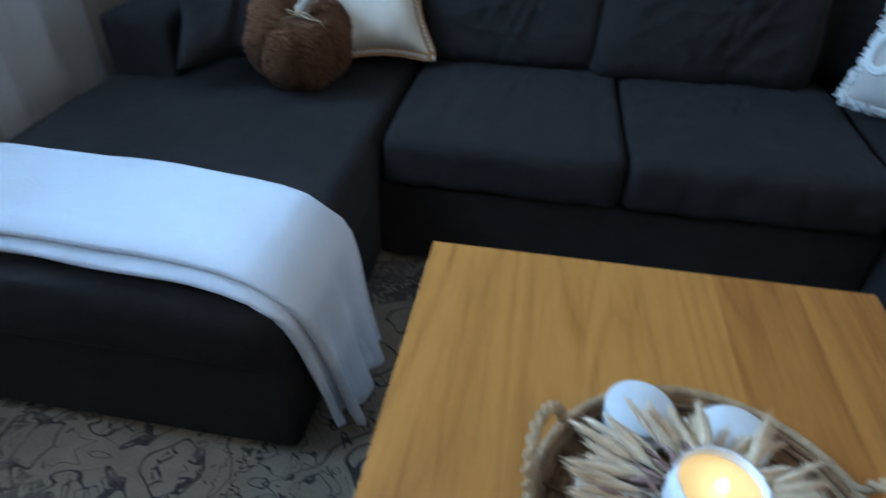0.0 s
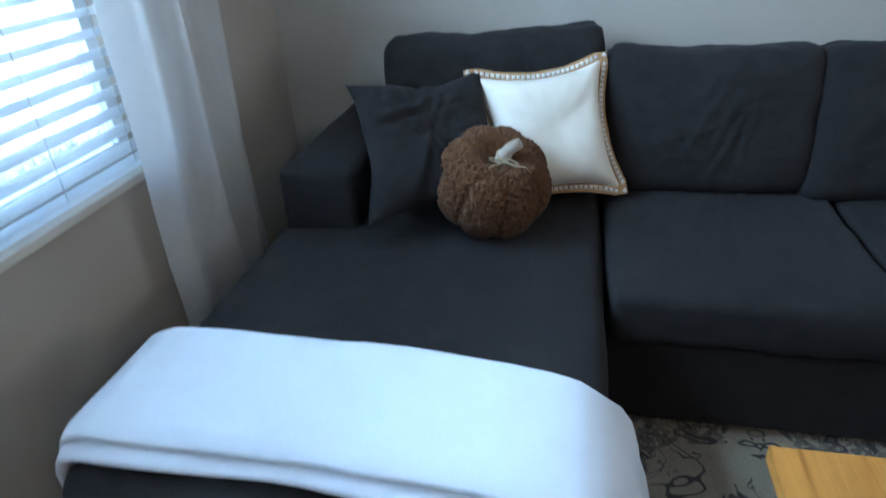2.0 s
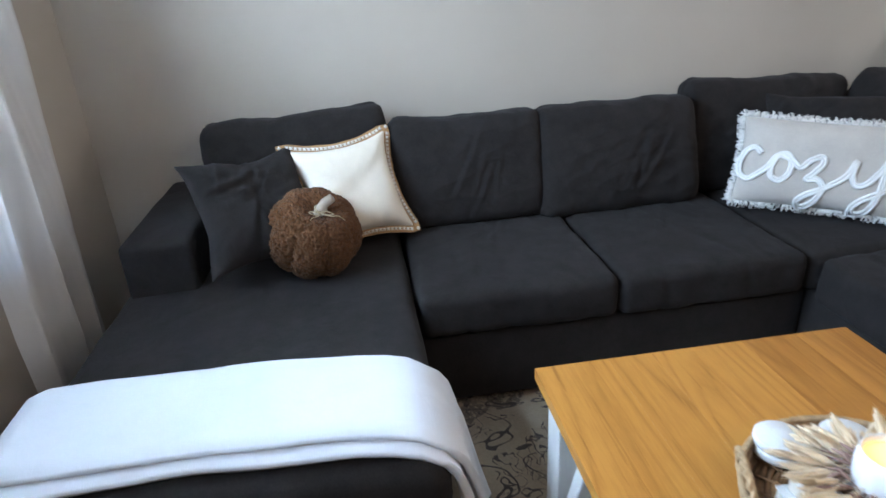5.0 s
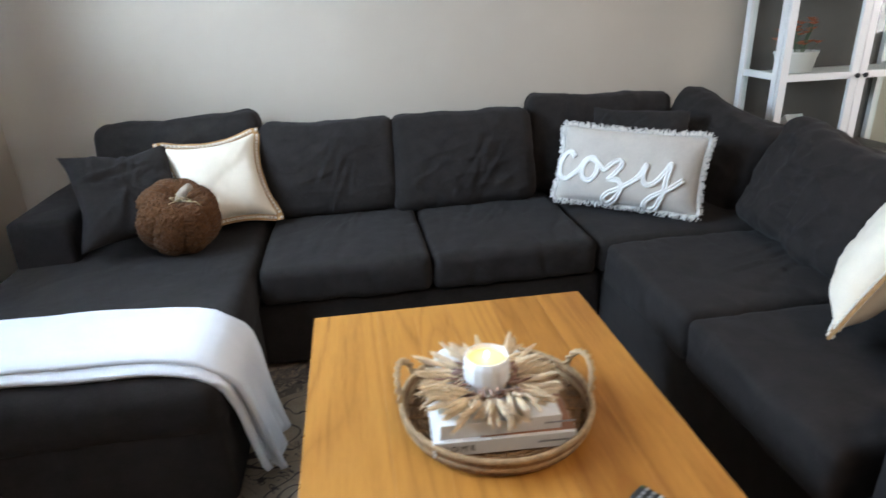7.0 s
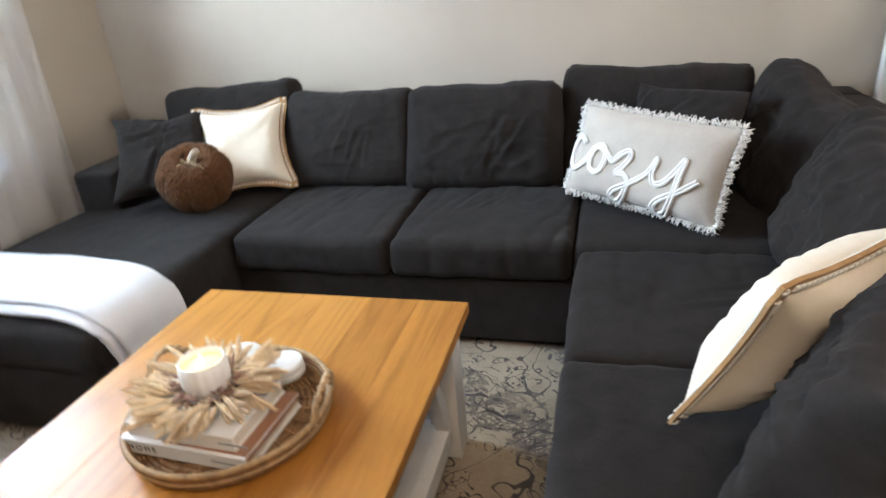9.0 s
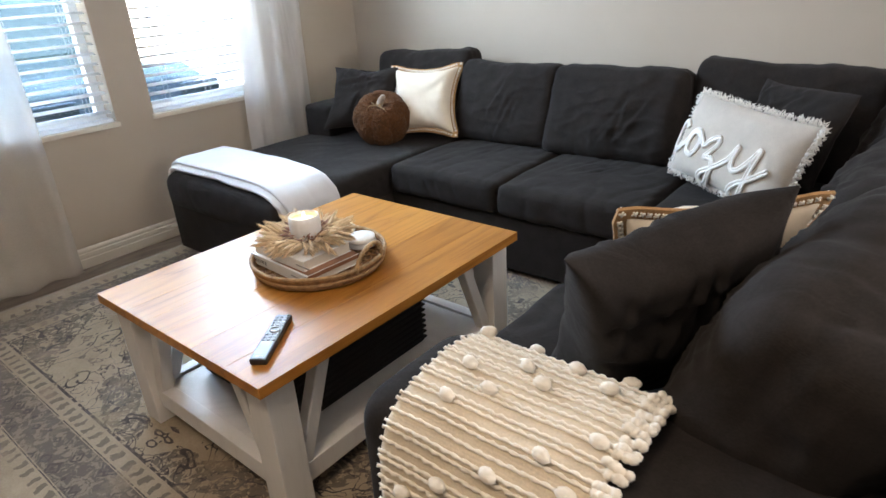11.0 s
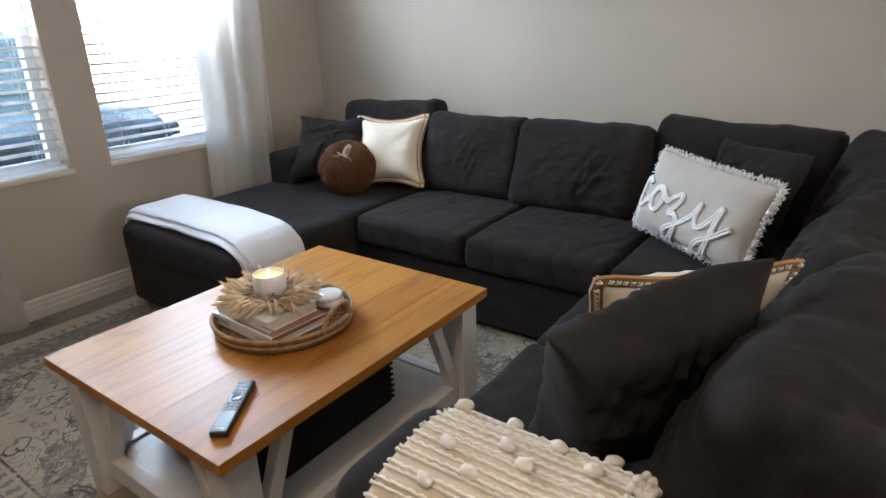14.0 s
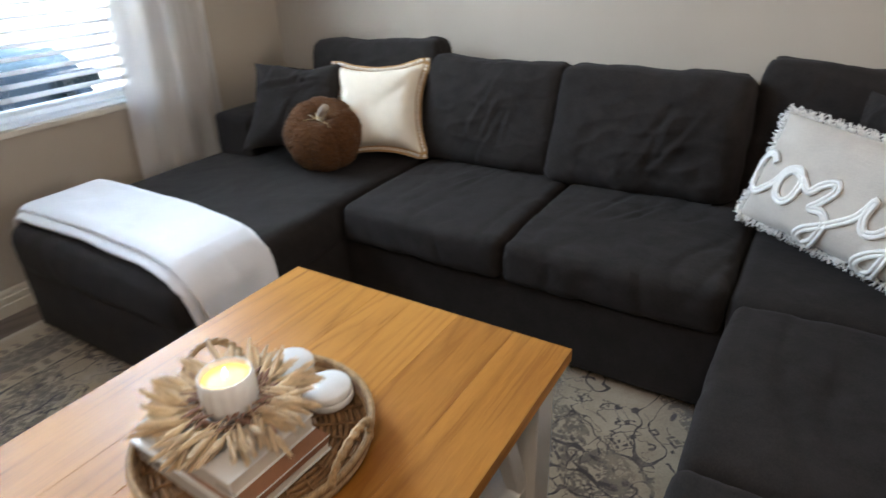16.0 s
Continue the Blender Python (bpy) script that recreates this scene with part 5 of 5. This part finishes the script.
def candle():
    t = thing("candle", "lit candle in a white faceted ceramic cup", "candle", pose(0.413, 0.418, BT))
    cup = [(0.036, 0.0), (0.043, 0.004), (0.050, 0.030), (0.051, 0.062), (0.048, 0.084), (0.0455, 0.0845), (0.0455, 0.070), (0.045, 0.066)]
    part("cup", mesh_of("cup", *lathe(cup, 96, 0.012, 16), CERAMIC), None, t, "white faceted ceramic cup")
    part("wax", mesh_of("wax", *lathe([(0.020, 0.0695), (0.0435, 0.0695), (0.0435, 0.072), (0.03, 0.0725)], 40), WAX), None, t, "molten wax with the flame's glow given as emission")
    part("flame", mesh_of("flame", *lathe([(0.001, 0.073), (0.004, 0.078), (0.0045, 0.082), (0.002, 0.090), (0.0005, 0.096)], 10), FLAME), None, t)
    part("wick", mesh_of("wick", *tube([(0, 0, 0.071), (0.001, 0, 0.080)], 0.0008, 5), INK), None, t)


candle()


def coaster(m, group):
    t = thing("coaster", "round white marble coaster on the tray", "coaster", m, group)
    part("disc", mesh_of("disc", *lathe([(0.045, 0.0), (0.049, 0.002), (0.049, 0.015), (0.047, 0.0175)], 48), MARBLE), None, t)
    part("pad", mesh_of("pad", *lathe([(0.03, -0.001), (0.031, -0.001), (0.031, 0.0005)], 24), FOOT), None, t)


for k in range(2):
    coaster(pose(0.490, 0.585 - 0.004 * k, BASE + 0.004 + 0.0185 * k, 1, -2, 0), "coasters on the tray")
    coaster(pose(0.368, 0.600 + 0.003 * k, BASE + 0.004 + 0.0185 * k, 0, 2, 0), "coasters on the tray")


def remote():
    t = thing("remote_control", "black television remote lying on the coffee table", "remote control", stand((0.703, 0.046, TZ + 0.0105), (0.820, 0.575, 0), (-0.575, 0.820, 0)))
    part("body", block(-0.0225, 0.0225, -0.110, 0.110, -0.0095, 0.0085, 0.006, 3), REMOTE, t)
    for r in range(9):
        y = 0.094 - r * 0.0145
        if r in (4, 5):
            continue
        for k in range(3):
            x = -0.0135 + 0.0135 * k
            part("button", block(x - 0.0045, x + 0.0045, y - 0.0035, y + 0.0035, 0.0084, 0.0102, 0.001, 1), BUTTON_PALE if r == 2 else BUTTON, t)
    part("ring", mesh_of("ring", *tube([(0.0125 * math.cos(a), 0.028 + 0.0125 * math.sin(a), 0.009) for a in [2 * math.pi * k / 24 for k in range(24)]], 0.0022, 6, True), BUTTON_PALE), None, t)
    part("power_button", block(0.010, 0.017, 0.100, 0.106, 0.0084, 0.0100, 0.001, 1), LEAF, t)
    part("maker_mark", block(-0.009, 0.009, -0.096, -0.0935, 0.0085, 0.0089), BUTTON_PALE, t)


remote()


# ---- display cabinet ----
def cabinet():
    cx0, cx1, cy0, cy1, h = 2.285, 3.16, 2.165, 2.49, 1.90
    t = thing("display_cabinet", "white glazed display cabinet in the corner", "cabinet")
    p = 0.040
    for x in (cx0, cx1 - p):
        for y in (cy0, cy1 - p):
            part("post", block(x, x + p, y, y + p, 0, h, 0.003), CABWHITE, t)
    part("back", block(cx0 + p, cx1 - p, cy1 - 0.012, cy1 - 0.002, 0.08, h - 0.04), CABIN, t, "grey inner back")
    part("cornice", block(cx0 - 0.015, cx1 + 0.015, cy0 - 0.035, cy1, h, h + 0.04, 0.006), CABWHITE, t)
    part("plinth", block(cx0 + p, cx1 - p, cy0 + 0.005, cy1 - 0.02, 0.0, 0.08, 0.003), CABWHITE, t)
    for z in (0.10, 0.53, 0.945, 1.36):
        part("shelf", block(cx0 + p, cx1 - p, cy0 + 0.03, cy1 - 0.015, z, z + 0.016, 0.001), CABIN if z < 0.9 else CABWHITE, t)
    for z in (0.08, 0.945, h - 0.05):
        for x in (cx0 + 0.006, cx1 - 0.030):
            part("side_rail", block(x, x + 0.024, cy0 + p, cy1 - p, z, z + 0.034, 0.002), CABWHITE, t)
    for x in (cx0 + 0.014, cx1 - 0.018):
        q = part("side_pane", block(x, x + 0.004, cy0 + p, cy1 - p, 0.114, h - 0.05), GLASS, t)
        q.visible_shadow = False
    mid = (cx0 + cx1) / 2
    for a, b, k in ((cx0 + 0.002, mid - 0.002, 1), (mid + 0.002, cx1 - 0.002, -1)):
        d = part("door", block(a, a + 0.042, cy0 - 0.024, cy0 - 0.003, 0.085, h - 0.005, 0.003), CABWHITE, t, "white glazed door frame")
        for q0, q1, z0, z1 in ((b - 0.042, b, 0.085, h - 0.005), (a + 0.042, b - 0.042, 0.085, 0.135), (a + 0.042, b - 0.042, h - 0.055, h - 0.005), (a + 0.042, b - 0.042, 0.940, 0.974)):
            part("door_rail", block(q0, q1, cy0 - 0.024, cy0 - 0.003, z0, z1, 0.003), CABWHITE, d)
        g = part("pane", block(a + 0.042, b - 0.042, cy0 - 0.016, cy0 - 0.012, 0.135, h - 0.055), GLASS, d)
        g.visible_shadow = False
        kx = b - 0.021 if k > 0 else a + 0.021
        part("knob", mesh_of("knob", *lathe([(0.004, 0), (0.004, 0.012), (0.012, 0.016), (0.012, 0.024), (0.004, 0.027)], 16), IRON), None, d, "black round knob", pose(kx, cy0 - 0.024, 0.957, 90, 0, 0))


cabinet()


def flower_pot():
    t = thing("flower_pot", "white oval planter with orange flowers in the cabinet", "planter", pose(2.50, 2.335, 0.961))
    verts, faces = lathe([(0.060, 0), (0.075, 0.004), (0.092, 0.095), (0.096, 0.10), (0.096, 0.108), (0.088, 0.108), (0.084, 0.09)], 40, 0.01, 20)
    part("pot", mesh_of("pot", [(x * 1.25, y * 0.85, z) for x, y, z in verts], faces, CERAMIC), None, t)
    rng = random.Random(3)
    for i in range(26):
        x, y = rng.uniform(-0.10, 0.10), rng.uniform(-0.06, 0.06)
        z = 0.13 + rng.uniform(0, 0.13)
        part("stalk", mesh_of("stalk", *tube([(x * 0.5, y * 0.5, 0.085), (x, y, z)], 0.002, 4), LEAF), None, t)
        bits = []
        for k in range(6):
            a = k * 1.047 + i
            bits.append(([(x, y, z), (x + 0.012 * math.cos(a - 0.4), y + 0.012 * math.sin(a - 0.4), z + 0.008), (x + 0.026 * math.cos(a), y + 0.026 * math.sin(a), z + 0.012), (x + 0.012 * math.cos(a + 0.4), y + 0.012 * math.sin(a + 0.4), z + 0.010)], [(0, 1, 2, 3)]))
        part("blossom", mesh_of("blossom", *merged(bits), ORANGE), None, t)


flower_pot()


def lantern():
    t = thing("house_ornament", "small pale house-shaped ornament in the cabinet", "ornament", pose(2.52, 2.30, 0.546))
    part("walls", block(-0.045, 0.045, -0.04, 0.04, 0.0, 0.15, 0.003), CERAMIC, t)
    bm = bmesh.new()
    vs = [bm.verts.new(c) for c in ((-0.052, -0.047, 0.15), (0.052, -0.047, 0.15), (0.052, 0.047, 0.15), (-0.052, 0.047, 0.15), (-0.052, 0, 0.20), (0.052, 0, 0.20))]
    for q in ((0, 1, 5, 4), (2, 3, 4, 5), (0, 4, 3), (1, 2, 5), (0, 3, 2, 1)):
        bm.faces.new([vs[i] for i in q])
    part("roof", bm, CERAMIC, t)
    for x in (-0.022, 0.022):
        for z in (0.035, 0.095):
            part("window", block(x - 0.010, x + 0.010, -0.0425, -0.0405, z, z + 0.032), CABIN, t)


lantern()

# ---- floor boards ----
rngf = random.Random(21)
BOARD = {}
for i in range(34):
    x = X0 + 0.0005 + 0.18 * i
    if x + 0.18 > X1 + 0.02:
        break
    y = Y0 - rngf.uniform(0, 1.1)
    while y < Y1:
        a, b = max(y, Y0), min(y + 1.22, Y1)
        if b - a > 0.02:
            key = round(b - a, 2)
            if key not in BOARD:
                bm = block(0.0006, 0.1794, 0.0006, key - 0.0006, -0.006, 0.0, 0.0012, 1)
                BOARD[key] = bpy.data.meshes.new("board")
                bm.to_mesh(BOARD[key])
                bm.free()
                BOARD[key].materials.append(LVP)
            part("board", BOARD[key], None, floor, "", pose(x, a, 0))
        y += 1.22
